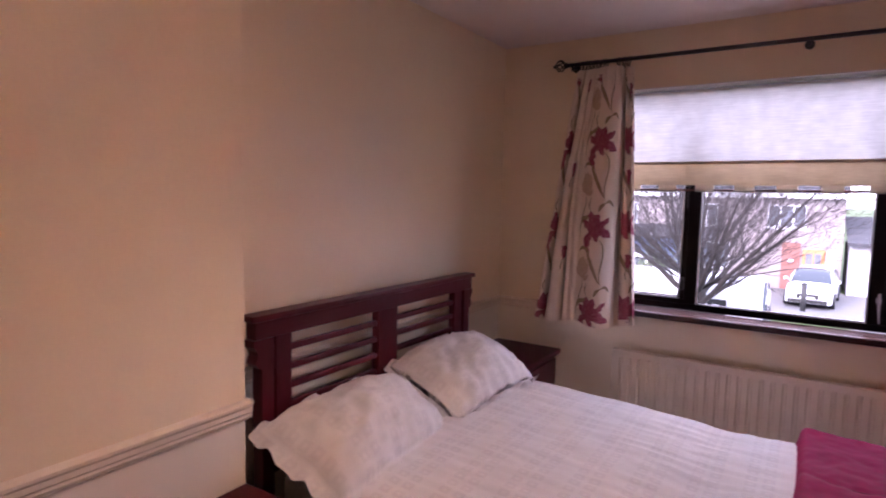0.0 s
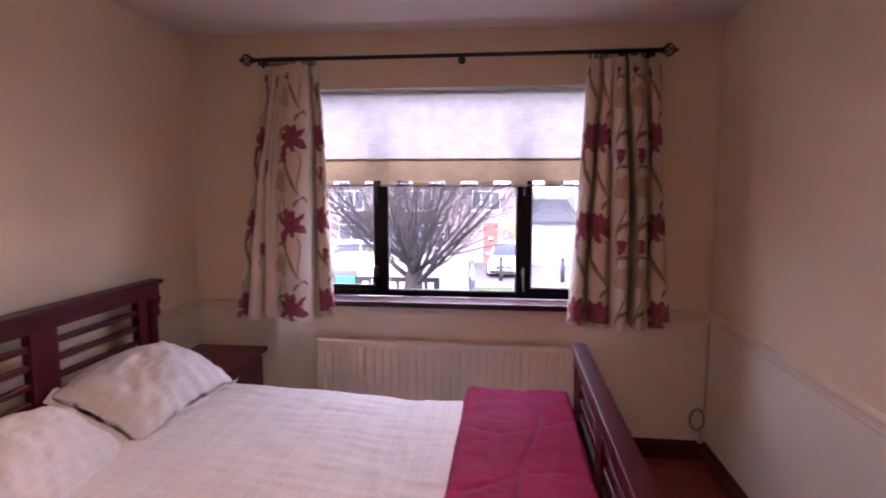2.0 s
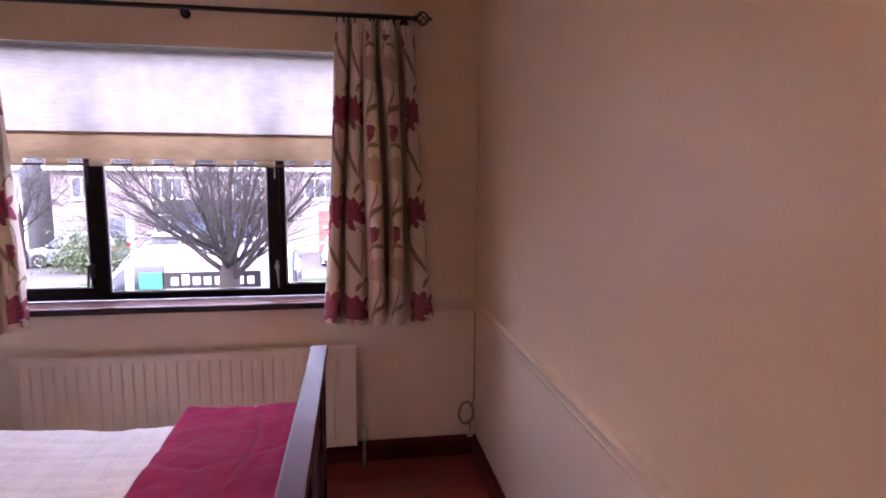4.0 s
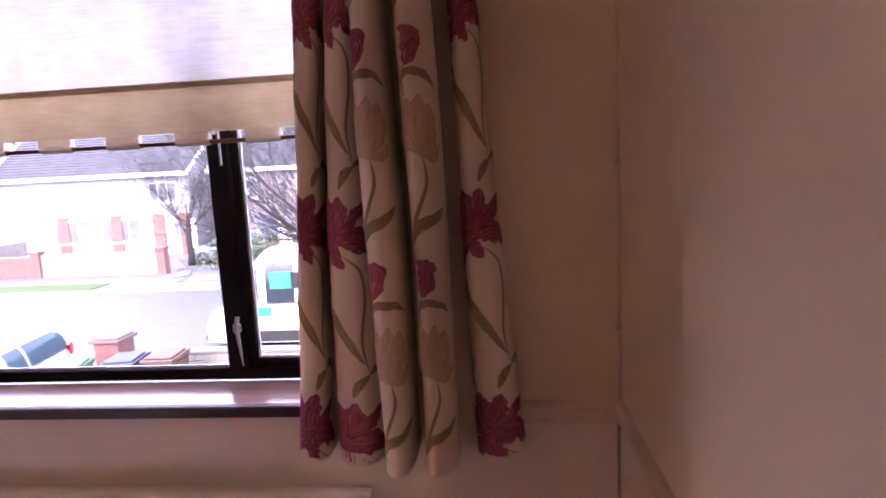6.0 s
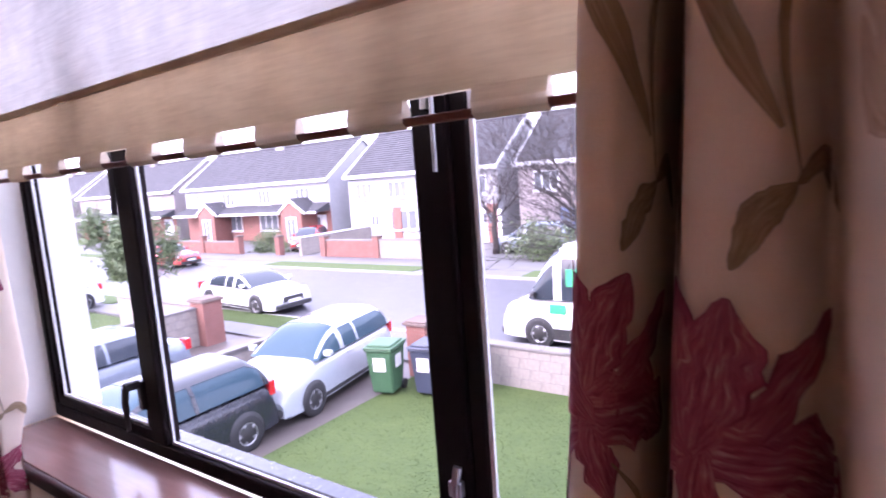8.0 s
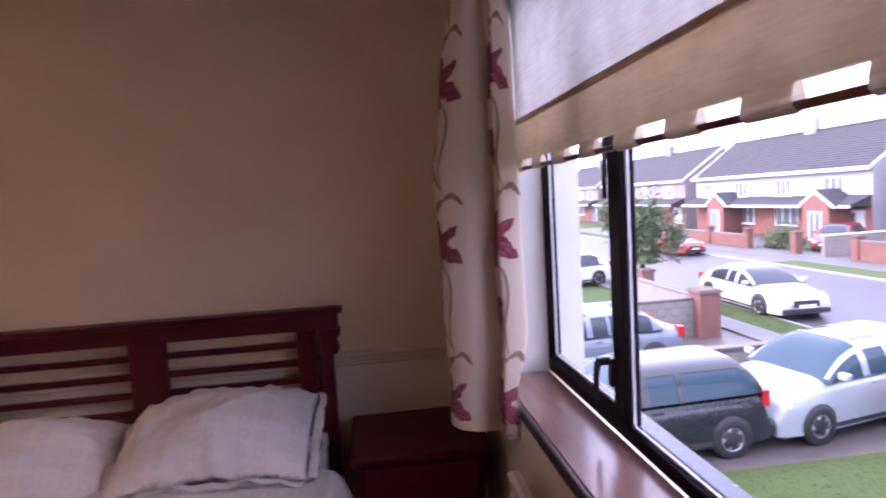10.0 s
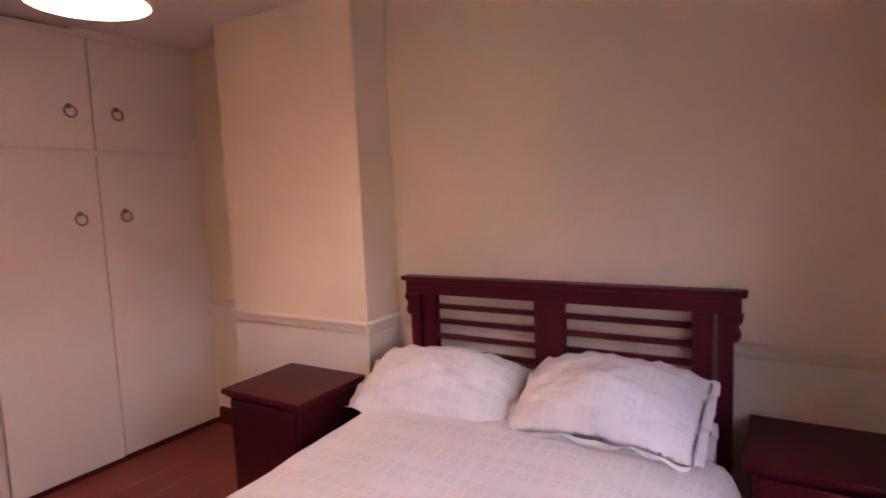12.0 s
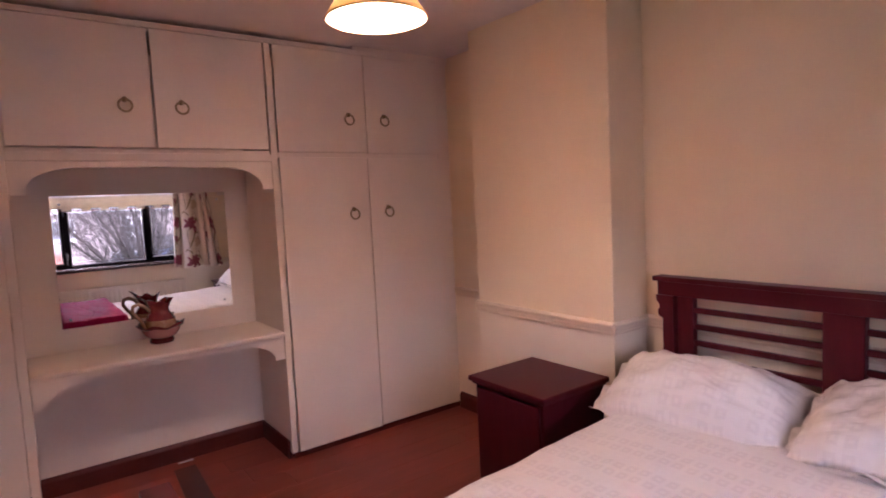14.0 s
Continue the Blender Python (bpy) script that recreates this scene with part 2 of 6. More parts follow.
def box(x0, x1, y0, y1, z0, z1, bevel=0.0, bm=None, seg=2):
    bm = bm or bmesh.new()
    n = bmesh.ops.create_cube(bm, size=1, matrix=Matrix.Translation(((x0 + x1) / 2, (y0 + y1) / 2, (z0 + z1) / 2)) @ Matrix.Diagonal((x1 - x0, y1 - y0, z1 - z0, 1)))
    if bevel:
        es = list({e for v in n["verts"] for e in v.link_edges})
        bmesh.ops.bevel(bm, geom=es, offset=bevel, segments=seg, affect="EDGES", profile=0.5)
    return bm


def tube(points, radius, bm=None, sides=8, closed=False):
    """A round bar along points; radius is a number or a list of one a point."""
    bm = bm or bmesh.new()
    pts = [Vector(p) for p in points]
    rs = radius if isinstance(radius, (list, tuple)) else [radius] * len(pts)
    rings = []
    up = None
    for i, p in enumerate(pts):
        a = pts[i - 1] if (i or closed) else p
        b = pts[(i + 1) % len(pts)] if (i < len(pts) - 1 or closed) else p
        d = (b - a).normalized()
        if up is None:
            up = d.orthogonal().normalized()
        up = (up - d * up.dot(d)).normalized()
        side = d.cross(up)
        rings.append([bm.verts.new(p + rs[i] * (math.cos(k * math.tau / sides) * up + math.sin(k * math.tau / sides) * side)) for k in range(sides)])
    for i in range(len(rings) if closed else len(rings) - 1):
        r, s = rings[i], rings[(i + 1) % len(rings)]
        for k in range(sides):
            bm.faces.new((r[k], r[(k + 1) % sides], s[(k + 1) % sides], s[k]))
    if not closed:
        bm.faces.new(rings[0][::-1])
        bm.faces.new(rings[-1])
    return bm


def lathe(profile, at, steps=32, bm=None, wobble=None):
    """A turned body: profile of (radius, height), round the upright through at."""
    bm = bm or bmesh.new()
    rows = []
    for r, h in profile:
        row = []
        for k in range(steps):
            a = k * math.tau / steps
            rr, hh = (r, h) if wobble is None else wobble(r, h, a)
            row.append(bm.verts.new((at[0] + rr * math.cos(a), at[1] + rr * math.sin(a), at[2] + hh)))
        rows.append(row)
    for a, b in zip(rows, rows[1:]):
        for k in range(steps):
            bm.faces.new((a[k], a[(k + 1) % steps], b[(k + 1) % steps], b[k]))
    return bm


def prism(outline, axis, a, b, bm=None):
    """An outline of 2D points pushed along axis from a to b. x: (y, z); y: (x, z); z: (x, y)."""
    bm = bm or bmesh.new()

    def put(p, d):
        return {"x": (d, p[0], p[1]), "y": (p[0], d, p[1]), "z": (p[0], p[1], d)}[axis]
    lo = [bm.verts.new(put(p, a)) for p in outline]
    hi = [bm.verts.new(put(p, b)) for p in outline]
    n = len(outline)
    for i in range(n):
        bm.faces.new((lo[i], lo[(i + 1) % n], hi[(i + 1) % n], hi[i]))
    bm.faces.new(lo[::-1])
    bm.faces.new(hi)
    return bm


def sheet(f, nu, nv, bm=None, uv=None):
    """A surface f(u, v) over the unit square as a grid; uv(u, v) gives its cloth coordinates."""
    bm = bm or bmesh.new()
    layer = bm.loops.layers.uv.new("UVMap") if uv and not bm.loops.layers.uv else (bm.loops.layers.uv[0] if uv else None)
    g = [[bm.verts.new(f(i / nu, j / nv)) for i in range(nu + 1)] for j in range(nv + 1)]
    for j in range(nv):
        for i in range(nu):
            fc = bm.faces.new((g[j][i], g[j][i + 1], g[j + 1][i + 1], g[j + 1][i]))
            if uv:
                for lp, (a, b) in zip(fc.loops, ((i, j), (i + 1, j), (i + 1, j + 1), (i, j + 1))):
                    lp[layer].uv = uv(a / nu, b / nv)
    return bm


# ---- the room ----
RX, CEIL, BACK = 3.025, 2.43, -4.20
WL, WR, WB, WT = 0.56, 2.53, 0.885, 2.115     # window opening
OUT = 0.25
G = -2.75                                      # street level


def structure(name, bm, material, label=""):
    return tagged(part(name, bm, material), label, kind="structure")


structure("floor", box(-0.1, RX + 0.1, BACK - 0.1, 0.1, -0.14, -0.012), "skirting", "dark subfloor under red-brown laminate boards")
structure("ceiling", box(-0.1, RX + 0.1, BACK - 0.1, OUT, CEIL, CEIL + 0.12), "ceiling", "plain pale pinkish painted plaster ceiling")
structure("wall_west", box(-0.15, 0, BACK, 0, 0, CEIL), "wall", "cream painted wall behind the bed's headboard")
structure("wall_chimney_breast", box(0, 0.265, -3.16, -2.20, 0, CEIL, 0.004), "wall", "cream painted chimney breast beside the bed")
structure("wall_east", box(RX, RX + 0.15, BACK, 0, 0, CEIL), "wall", "cream painted wall past the foot of the bed")
structure("wall_south", box(-0.15, RX + 0.15, BACK - 0.15, BACK, 0, CEIL), "wall", "cream painted wall behind the fitted wardrobes")
bm = bmesh.new()
for b in ((-0.15, WL, 0, OUT, -0.15, CEIL), (WR, RX + 0.15, 0, OUT, -0.15, CEIL), (WL, WR, 0, 0.160, -0.15, WB - 0.03), (WL, WR, 0.160, OUT, -0.15, WB - 0.16), (WL, WR, 0, OUT, WT, CEIL)):
    box(*b, bm=bm)
structure("wall_north", bm, "wall", "cream painted outer wall with a wide window")
bm = bmesh.new()
box(WL - 0.001, WL + 0.004, -0.001, OUT + 0.001, WB, WT, bm=bm)
box(WR - 0.004, WR + 0.001, -0.001, OUT + 0.001, WB, WT, bm=bm)
box(WL + 0.004, WR - 0.004, -0.001, OUT + 0.001, WT - 0.004, WT + 0.001, bm=bm)
structure("trim_window_reveal", bm, "reveal", "white painted window reveal")

# dado rail: a stepped, rounded section
RAIL = ((0, 0.803), (0.010, 0.806), (0.014, 0.815), (0.012, 0.822), (0.018, 0.828), (0.018, 0.842), (0.024, 0.850), (0.024, 0.858), (0.012, 0.864), (0, 0.866))


def rail_y(name, x, y0, y1, way):
    structure(name, prism([(x + way * a, b) for a, b in RAIL], "y", y0, y1), "rail", "cream painted moulded dado rail")


def rail_x(name, y, x0, x1, way):
    structure(name, prism([(y + way * a, b) for a, b in RAIL], "x", x0, x1), "rail", "cream painted moulded dado rail")


rail_y("trim_dado_west", 0, -2.20, 0, 1)
rail_y("trim_dado_alcove", 0, -3.71, -3.16, 1)
rail_y("trim_dado_breast", 0.265, -3.166, -2.194, 1)
rail_x("trim_dado_breast_side", -2.20, 0, 0.275, 1)
rail_y("trim_dado_east", RX, -3.71, 0, -1)
rail_x("trim_dado_north_a", 0, 0.024, 0.50, -1)
rail_x("trim_dado_north_b", 0, 2.56, RX - 0.024, -1)

SK = ((0, 0), (0.018, 0), (0.018, 0.085), (0.013, 0.098), (0.006, 0.108), (0, 0.110))
for nm, x, y0, y1, way in (("baseboard_west", 0, -2.20, 0, 1), ("baseboard_alcove", 0, -3.71, -3.16, 1), ("baseboard_breast", 0.265, -3.178, -2.182, 1), ("baseboard_east", RX, -3.71, 0, -1)):
    structure(nm, prism([(x + way * a, b) for a, b in SK], "y", y0, y1), "skirting", "dark mahogany-stained skirting board")
for nm, y, x0, x1, way in (("baseboard_north", 0, 0.018, RX - 0.018, -1), ("baseboard_breast_side", -2.20, 0.018, 0.265, 1), ("baseboard_niche", BACK, 1.24, 2.47, 1)):
    structure(nm, prism([(y + way * a, b) for a, b in SK], "x", x0, x1), "skirting", "dark mahogany-stained skirting board")


# ---- window ----
def build_window():
    w = thing("window_1", (1.545, 0.16, WB), "wide dark brown plastic window with two mullions and clear panes", kind="structure")
    y0, y1 = 0.125, 0.160
    fr = bmesh.new()
    for b in ((WL, WR, y0, y1, WB, WB + 0.036), (WL, WR, y0, y1, WT - 0.05, WT), (WL, WL + 0.024, y0, y1, WB + 0.036, WT - 0.05), (WR - 0.024, WR, y0, y1, WB + 0.036, WT - 0.05),
              (1.105, 1.166, y0 - 0.004, y1, WB + 0.036, WT - 0.05), (1.943, 2.004, y0 - 0.004, y1, WB + 0.036, WT - 0.05)):
        box(*b, bevel=0.005, bm=fr)
    part("window_frame", fr, "frame", w)
    spans = ((WL + 0.024, 1.105, True), (1.166, 1.943, False), (2.004, WR - 0.024, True))
    for a, b, sash in spans:
        e = 0.0
        if sash:
            e = 0.026
            s = bmesh.new()
            for q in ((a, b, y0 + 0.004, y1 - 0.004, WB + 0.036, WB + 0.036 + e), (a, b, y0 + 0.004, y1 - 0.004, WT - 0.05 - e, WT - 0.05), (a, a + e, y0 + 0.004, y1 - 0.004, WB + 0.036 + e, WT - 0.05 - e), (b - e, b, y0 + 0.004, y1 - 0.004, WB + 0.036 + e, WT - 0.05 - e)):
                box(*q, bevel=0.004, bm=s)
            so = part("sash", s, "frame", w)
            if a < 1:
                hx = b - 0.012
                h = box(hx - 0.011, hx + 0.011, y0 - 0.012, y0 + 0.006, 1.00, 1.07, 0.004)
                box(hx - 0.008, hx + 0.008, y0 - 0.045, y0 - 0.010, 1.055, 1.075, 0.004, h)
                tube([(hx, y0 - 0.040, 1.065), (hx - 0.004, y0 - 0.044, 1.03), (hx - 0.012, y0 - 0.040, 0.96)], [0.009, 0.008, 0.006], h)
                part("handle", h, "black", so, "black window handle")
        gz0, gz1 = WB + 0.036 + e, WT - 0.05 - e
        t = bmesh.new()
        for q in ((a + e, b - e, 0.136, 0.142, gz0, gz0 + 0.007), (a + e, a + e + 0.007, 0.136, 0.142, gz0 + 0.007, gz1), (b - e - 0.007, b - e, 0.136, 0.142, gz0 + 0.007, gz1)):
            box(*q, bm=t)
        part("glazing_bead", t, "seal", w, "pale glazing bead")
        p = part("pane", box(a + e, b - e, 0.143, 0.147, gz0, gz1), "glass", w)
        p.visible_shadow = False
    # stays and screws on the right mullion
    st = tube([(1.985, y0 - 0.008, 1.64), (1.985, y0 - 0.010, 1.50)], 0.0035)
    tube([(1.985, y0 - 0.009, 1.65), (1.985, y0 - 0.009, 1.62)], 0.008, st)
    tube([(1.972, y0 - 0.007, 1.60), (1.972, y0 - 0.007, 1.585)], 0.006, st)
    part("stay", st, "steel", w, "small steel window stay")
    lk = tube([(1.985, y0 - 0.008, 1.075), (1.983, y0 - 0.016, 1.045), (1.990, y0 - 0.010, 0.93)], [0.007, 0.007, 0.0025])
    box(1.972, 1.994, y0 - 0.018, y0 - 0.004, 1.03, 1.055, 0.003, lk)
    part("latch", lk, "steel", w, "worn steel latch")
    st = tube([(1.10, y0 - 0.008, 1.62), (1.10, y0 - 0.012, 1.46)], 0.006)
    part("stay", st, "black", w, "black window stay")
    # outer sill
    part("outer_sill", box(WL, WR, 0.161, OUT + 0.03, WB - 0.16, WB - 0.030, 0.006), "sill_out", w, "wet grey outer sill")
    sl = thing("trim_window_sill", (1.545, 0, WB - 0.03), "varnished reddish wooden window sill board with a dark edge", kind="structure")
    part("board", box(WL + 0.005, WR - 0.005, -0.045, 0.124, WB - 0.028, WB - 0.002, 0.003), "sill", sl)
    part("nosing", box(WL - 0.03, WR + 0.03, -0.062, -0.0455, WB - 0.034, WB - 0.001, 0.006), "sill_edge", sl, "dark stained sill nosing")


build_window()


def build_blind():
    b = thing("roller_blind", (1.545, 0.05, WT - 0.004), "cream fabric roller blind with castellated hem, half lowered", "blind")
    x0, x1, y = WL + 0.016, WR - 0.016, 0.045
    part("roller", tube([(x0, y + 0.022, WT - 0.03), (x1, y + 0.022, WT - 0.03)], 0.020, sides=16), "seal", b, "white blind roller", True)
    part("bracket", box(x0 - 0.012, x0, y, y + 0.05, WT - 0.062, WT - 0.004, 0.003), "seal", b)
    part("bracket", box(x1, x1 + 0.012, y, y + 0.05, WT - 0.062, WT - 0.004, 0.003), "seal", b)

    def cloth_at(u, v):
        z = WT - 0.022 + v * (1.706 - WT + 0.022)
        return (x0 + u * (x1 - x0), y + 0.0025 * math.sin(u * 9) * v, z)
    part("fabric", sheet(cloth_at, 40, 16), "blind", b, "translucent cream blind fabric", True)
    band = bmesh.new()
    for yy in (y - 0.006, y + 0.004):
        sheet(lambda u, v: (x0 + u * (x1 - x0), yy + 0.0025 * math.sin(u * 9), 1.712 + v * (1.588 - 1.712)), 40, 4, band)
    box(x0, x1, y - 0.011, y + 0.007, 1.700, 1.716, 0.003, band)
    part("hem_band", band, "hem", b, "doubled beige hem band")
    first, pitch, gap = 1.427, 0.1903, 0.098
    k = math.floor((x0 - first) / pitch)
    xs = [first + i * pitch for i in range(k, k + 12)]
    for s in xs:
        a, c = max(x0, s + gap), min(x1, s + pitch)
        if c - a > 0.01:
            t = bmesh.new()
            prof = [(y - 0.006, 1.589), (y - 0.010, 1.572), (y - 0.009, 1.560), (y, 1.553), (y + 0.009, 1.560), (y + 0.008, 1.575), (y + 0.004, 1.589)]
            sheet(lambda u, v: (a + u * (c - a), *(Vector(prof[min(5, int(v * 6))]).lerp(Vector(prof[min(6, int(v * 6) + 1)]), v * 6 - min(5, int(v * 6))))), 2, 6, t)
            part("hem_tab", t, "hem", b)
    part("hem_bar", box(x0 - 0.004, x1 + 0.004, y - 0.005, y + 0.005, 1.556, 1.567, 0.002), "hem_bar", b, "red-brown wooden hem bar")


build_blind()


# ---- curtain pole and curtains ----
ROD_Y, ROD_Z = -0.08, 2.268


def build_pole():
    p = thing("curtain_pole", (1.56, 0, ROD_Z), "black wrought-iron curtain pole with twisted cage finials over the window", "curtain pole")
    part("pole", tube([(0.43, ROD_Y, ROD_Z), (2.69, ROD_Y, ROD_Z)], 0.011, sides=12), "black", p, "", True)
    for x, s in ((0.425, -1), (2.695, 1)):
        f = bmesh.new()
        for k in range(6):
            pts = []
            for i in range(13):
                q = i / 12
                a = k * math.tau / 6 + q * 2.2
                r = 0.030 * math.sin(math.pi * q) + 0.003
                pts.append((x + s * (q * 0.065 - 0.005), ROD_Y + r * math.cos(a), ROD_Z + r * math.sin(a)))
            tube(pts, 0.0035, f, 6)
        tube([(x + s * -0.012, ROD_Y, ROD_Z), (x + s * 0.0, ROD_Y, ROD_Z)], 0.016, f, 10)
        tube([(x + s * 0.058, ROD_Y, ROD_Z), (x + s * 0.068, ROD_Y, ROD_Z), (x + s * 0.076, ROD_Y, ROD_Z)], [0.009, 0.008, 0.002], f, 10)
        part("finial", f, "black", p)
    for x in (0.47, 1.623, 2.64):
        b = tube([(x, 0, ROD_Z - 0.01), (x, ROD_Y, ROD_Z - 0.018)], 0.006)
        tube([(x, -0.001, ROD_Z - 0.01), (x, -0.008, ROD_Z - 0.01)], 0.022, b, 14)
        tube([(x, ROD_Y, ROD_Z - 0.006), (x, ROD_Y, ROD_Z - 0.034)], 0.006, b)
        part("bracket", b, "black", p)
    return p


build_pole()


def pole_ring(x):
    r = thing("curtain_ring", (x, ROD_Y, ROD_Z - 0.022), "black metal curtain ring on the pole", "curtain ring", "curtain rings")
    tilt = random.uniform(-0.35, 0.35)
    pts = [(x + tilt * 0.024 * math.sin(a), ROD_Y + 0.024 * math.cos(a), ROD_Z - 0.012 + 0.024 * math.sin(a)) for a in (i * math.tau / 18 for i in range(18))]
    part("ring", tube(pts, 0.0038, sides=6, closed=True), "black", r)
    part("eye", tube([(x + 0.006 * math.cos(a), ROD_Y, ROD_Z - 0.043 + 0.006 * math.sin(a)) for a in (i * math.tau / 8 for i in range(8))], 0.0018, sides=5, closed=True), "black", r)


for x in (0.525, 0.545, 0.562, 0.58, 0.605, 0.622, 0.645, 0.67, 0.735, 0.765, 0.792, 2.315, 2.345, 2.372, 2.40, 2.47, 2.49, 2.51, 2.535, 2.555, 2.585, 2.645):
    pole_ring(x)


def curtain(top, bottom, valleys, heights, seed, depth, flowers, closed, bulge):
    """A pleated curtain. valleys between the pleats: place across (0 to 1), half width of the mouth, how far back it goes.
    heights: how far forward each pleat stands. flowers: place across, kind and height of the lowest repeat of the print."""
    rnd = random.Random(seed)
    width = bottom[1] - bottom[0]
    # the fold seen from above: place across, and how far forward
    marks = [-0.03] + [q[0] for q in valleys] + [1.03]
    knots = [(0.0, 0.15), (0.003, 0.5)] if not closed else [(0.0, 0.35), (0.004, 0.6)]
    for i, (a, b) in enumerate(zip(marks, marks[1:])):
        la = a + (valleys[i - 1][1] if i else 0.05)
        lb = b - (valleys[i][1] if i < len(valleys) else 0.05)
        for k in range(7):
            q = k / 6 * 2 - 1
            knots.append((la + (lb - la) * k / 6, heights[i] * (1 - 0.20 * abs(q) ** 3.5)))
        if i < len(valleys):
            c, h, d = valleys[i]
            if d > 0.6:
                knots += [(c - h * 0.95, 0.60 * heights[i]), (c - h * 1.1, 0.35 * heights[i]), (c - h * 1.5, 0.0), (c - h * 1.3, 1 - d), (c + h * 1.3, 1 - d), (c + h * 1.5, 0.0), (c + h * 1.1, 0.35 * heights[i + 1]), (c + h * 0.95, 0.60 * heights[i + 1])]
            else:
                knots += [(c - h * 0.3, 1 - d), (c + h * 0.3, 1 - d)]
    knots += [(0.992, 0.45), (1.0, 0.1), (0.985, -0.1)] if closed else [(0.996, 0.4), (1.0, 0.1)]
    pts = [Vector(k) for k in knots]
    for _ in range(2):
        cut = [pts[0]]
        for p, q in zip(pts, pts[1:]):
            cut += [p.lerp(q, 0.25), p.lerp(q, 0.75)]
        pts = cut + [pts[-1]]
    run = [0.0]
    for p, q in zip(pts, pts[1:]):
        run.append(run[-1] + math.hypot((q.x - p.x) * width, (q.y - p.y) * depth))
    total = run[-1]
    us = [p.x for p in pts]
    fs = [p.y for p in pts]

    def place(s, v):
        """s: metres along the cloth; v: share of the drop."""
        u, f = float(np.interp(s, run, us)), float(np.interp(s, run, fs))
        w = v ** 0.8
        x = (top[0] + (top[1] - top[0]) * u) * (1 - w) + (bottom[0] + width * u) * w
        amp = depth * (0.30 + 0.70 * min(1, v * 2.2)) * (1 + bulge[0] * math.exp(-((u - bulge[1]) / bulge[2]) ** 2))
        y = -0.088 - amp * (f - 0.35) + 0.010 * math.sin(7 * u + 3 * v) + 0.004 * math.sin(23 * v + 9 * u)
        back = min(1.0, max(0.0, (v - 0.80) / 0.10))
        y = min(y, -0.024 - 0.042 * back + 0.004 * f)
        if v < 0.07:
            y += 0.006 * math.sin(s * 190)
        x += 0.010 * math.sin(4 * v + 9 * u)
        z = 2.228 - v * (2.228 - 0.795) + 0.012 * math.sin(11 * u + seed) * v - 0.010 * (1 - f) * v
        return Vector((x, y, z))

    def on_cloth(s, v, off):
        e = 0.003
        n = (place(s + e, v) - place(s - e, v)).cross(Vector((0, 0, 1)))
        n = n.normalized() if n.length > 1e-7 else Vector((0, -1, 0))
        return place(s, v) + n * off

    c = thing("curtain", ((top[0] + top[1]) / 2, -0.1, 2.23), "cream cotton curtain printed with crimson lilies, hanging open in folds", "curtain", "pair of curtains")
    part("cloth", sheet(lambda a, v: place(a * total, v), 230, 60), "curtain", c, "", True)
    part("hem", sheet(lambda a, v: on_cloth(a * total, 0.975 + 0.023 * v, 0.002), 200, 1), "curtain", c, "stitched curtain hem", True)
    part("heading_tape", sheet(lambda a, v: on_cloth(a * total, 0.004 + 0.038 * v, 0.003), 200, 2), "curtain", c, "gathered heading tape", True)

    length = 1.433
    level = [0]

    def leaf(bm, sc, zc, line, w0, ragged=0.0, blunt=0.7):
        """A petal or leaf along a bent centre line, in metres on the cloth from (sc, zc), with uneven edges."""
        layer = bm.loops.layers.uv.active or bm.loops.layers.uv.new("UVMap")
        n, m = 16, 6
        level[0] += 1
        off = 0.0016 + 0.00022 * (level[0] % 9)
        ln = np.array(line)
        at = np.linspace(0, 1, len(ln))
        fine = np.linspace(0, 1, n + 1)
        cx, cy = np.interp(fine, at, ln[:, 0]), np.interp(fine, at, ln[:, 1])
        for _ in range(3):
            cx[1:-1] = (cx[:-2] + 2 * cx[1:-1] + cx[2:]) / 4
            cy[1:-1] = (cy[:-2] + 2 * cy[1:-1] + cy[2:]) / 4
        seed_a, tilt = rnd.uniform(0, 50), rnd.uniform(0, 9)
        rows = []
        for i in range(n + 1):
            j0, j1 = max(0, i - 1), min(n, i + 1)
            dx, dy = cx[j1] - cx[j0], cy[j1] - cy[j0]
            d = math.hypot(dx, dy) or 1
            q = i / n
            w = w0 * math.sin(math.pi * min(0.99, q * 0.97 + 0.02)) ** blunt
            row = []
            for j in range(m + 1):
                k = j / m * 2 - 1
                ww = w * (1 + ragged * noise.noise((q * 9 + seed_a, k * 1.5, seed))) if w0 > 0.006 else w
                px, py = cx[i] - dy / d * ww * k, cy[i] + dx / d * ww * k
                s2 = min(max(sc + px, 0.004), total - 0.004)
                v2 = min(max((2.228 - zc - py) / length, 0.03), 0.994)
                row.append((bm.verts.new(on_cloth(s2, v2, off)), (q + tilt, k * 0.25 + tilt)))
            rows.append(row)
        for r0, r1 in zip(rows, rows[1:]):
            for j in range(m):
                quad = (r0[j], r0[j + 1], r1[j + 1], r1[j])
                fc = bm.faces.new([p[0] for p in quad])
                for lp, p in zip(fc.loops, quad):
                    lp[layer].uv = p[1]

    lily = (([(0.0, -0.02), (-0.022, 0.03), (-0.030, 0.085)], 0.026), ([(0.0, -0.02), (0.008, 0.035), (0.024, 0.082)], 0.024), ([(0.0, -0.03), (0.045, 0.022), (0.092, 0.062)], 0.017),
            ([(-0.01, -0.02), (0.050, -0.012), (0.105, -0.050)], 0.026), ([(0.01, -0.02), (-0.045, 0.002), (-0.082, 0.030)], 0.022),
            ([(0.0, -0.02), (-0.050, -0.050), (-0.062, -0.105), (-0.030, -0.150)], 0.021), ([(0.0, -0.01), (0.0, -0.045), (0.022, -0.075)], 0.018))
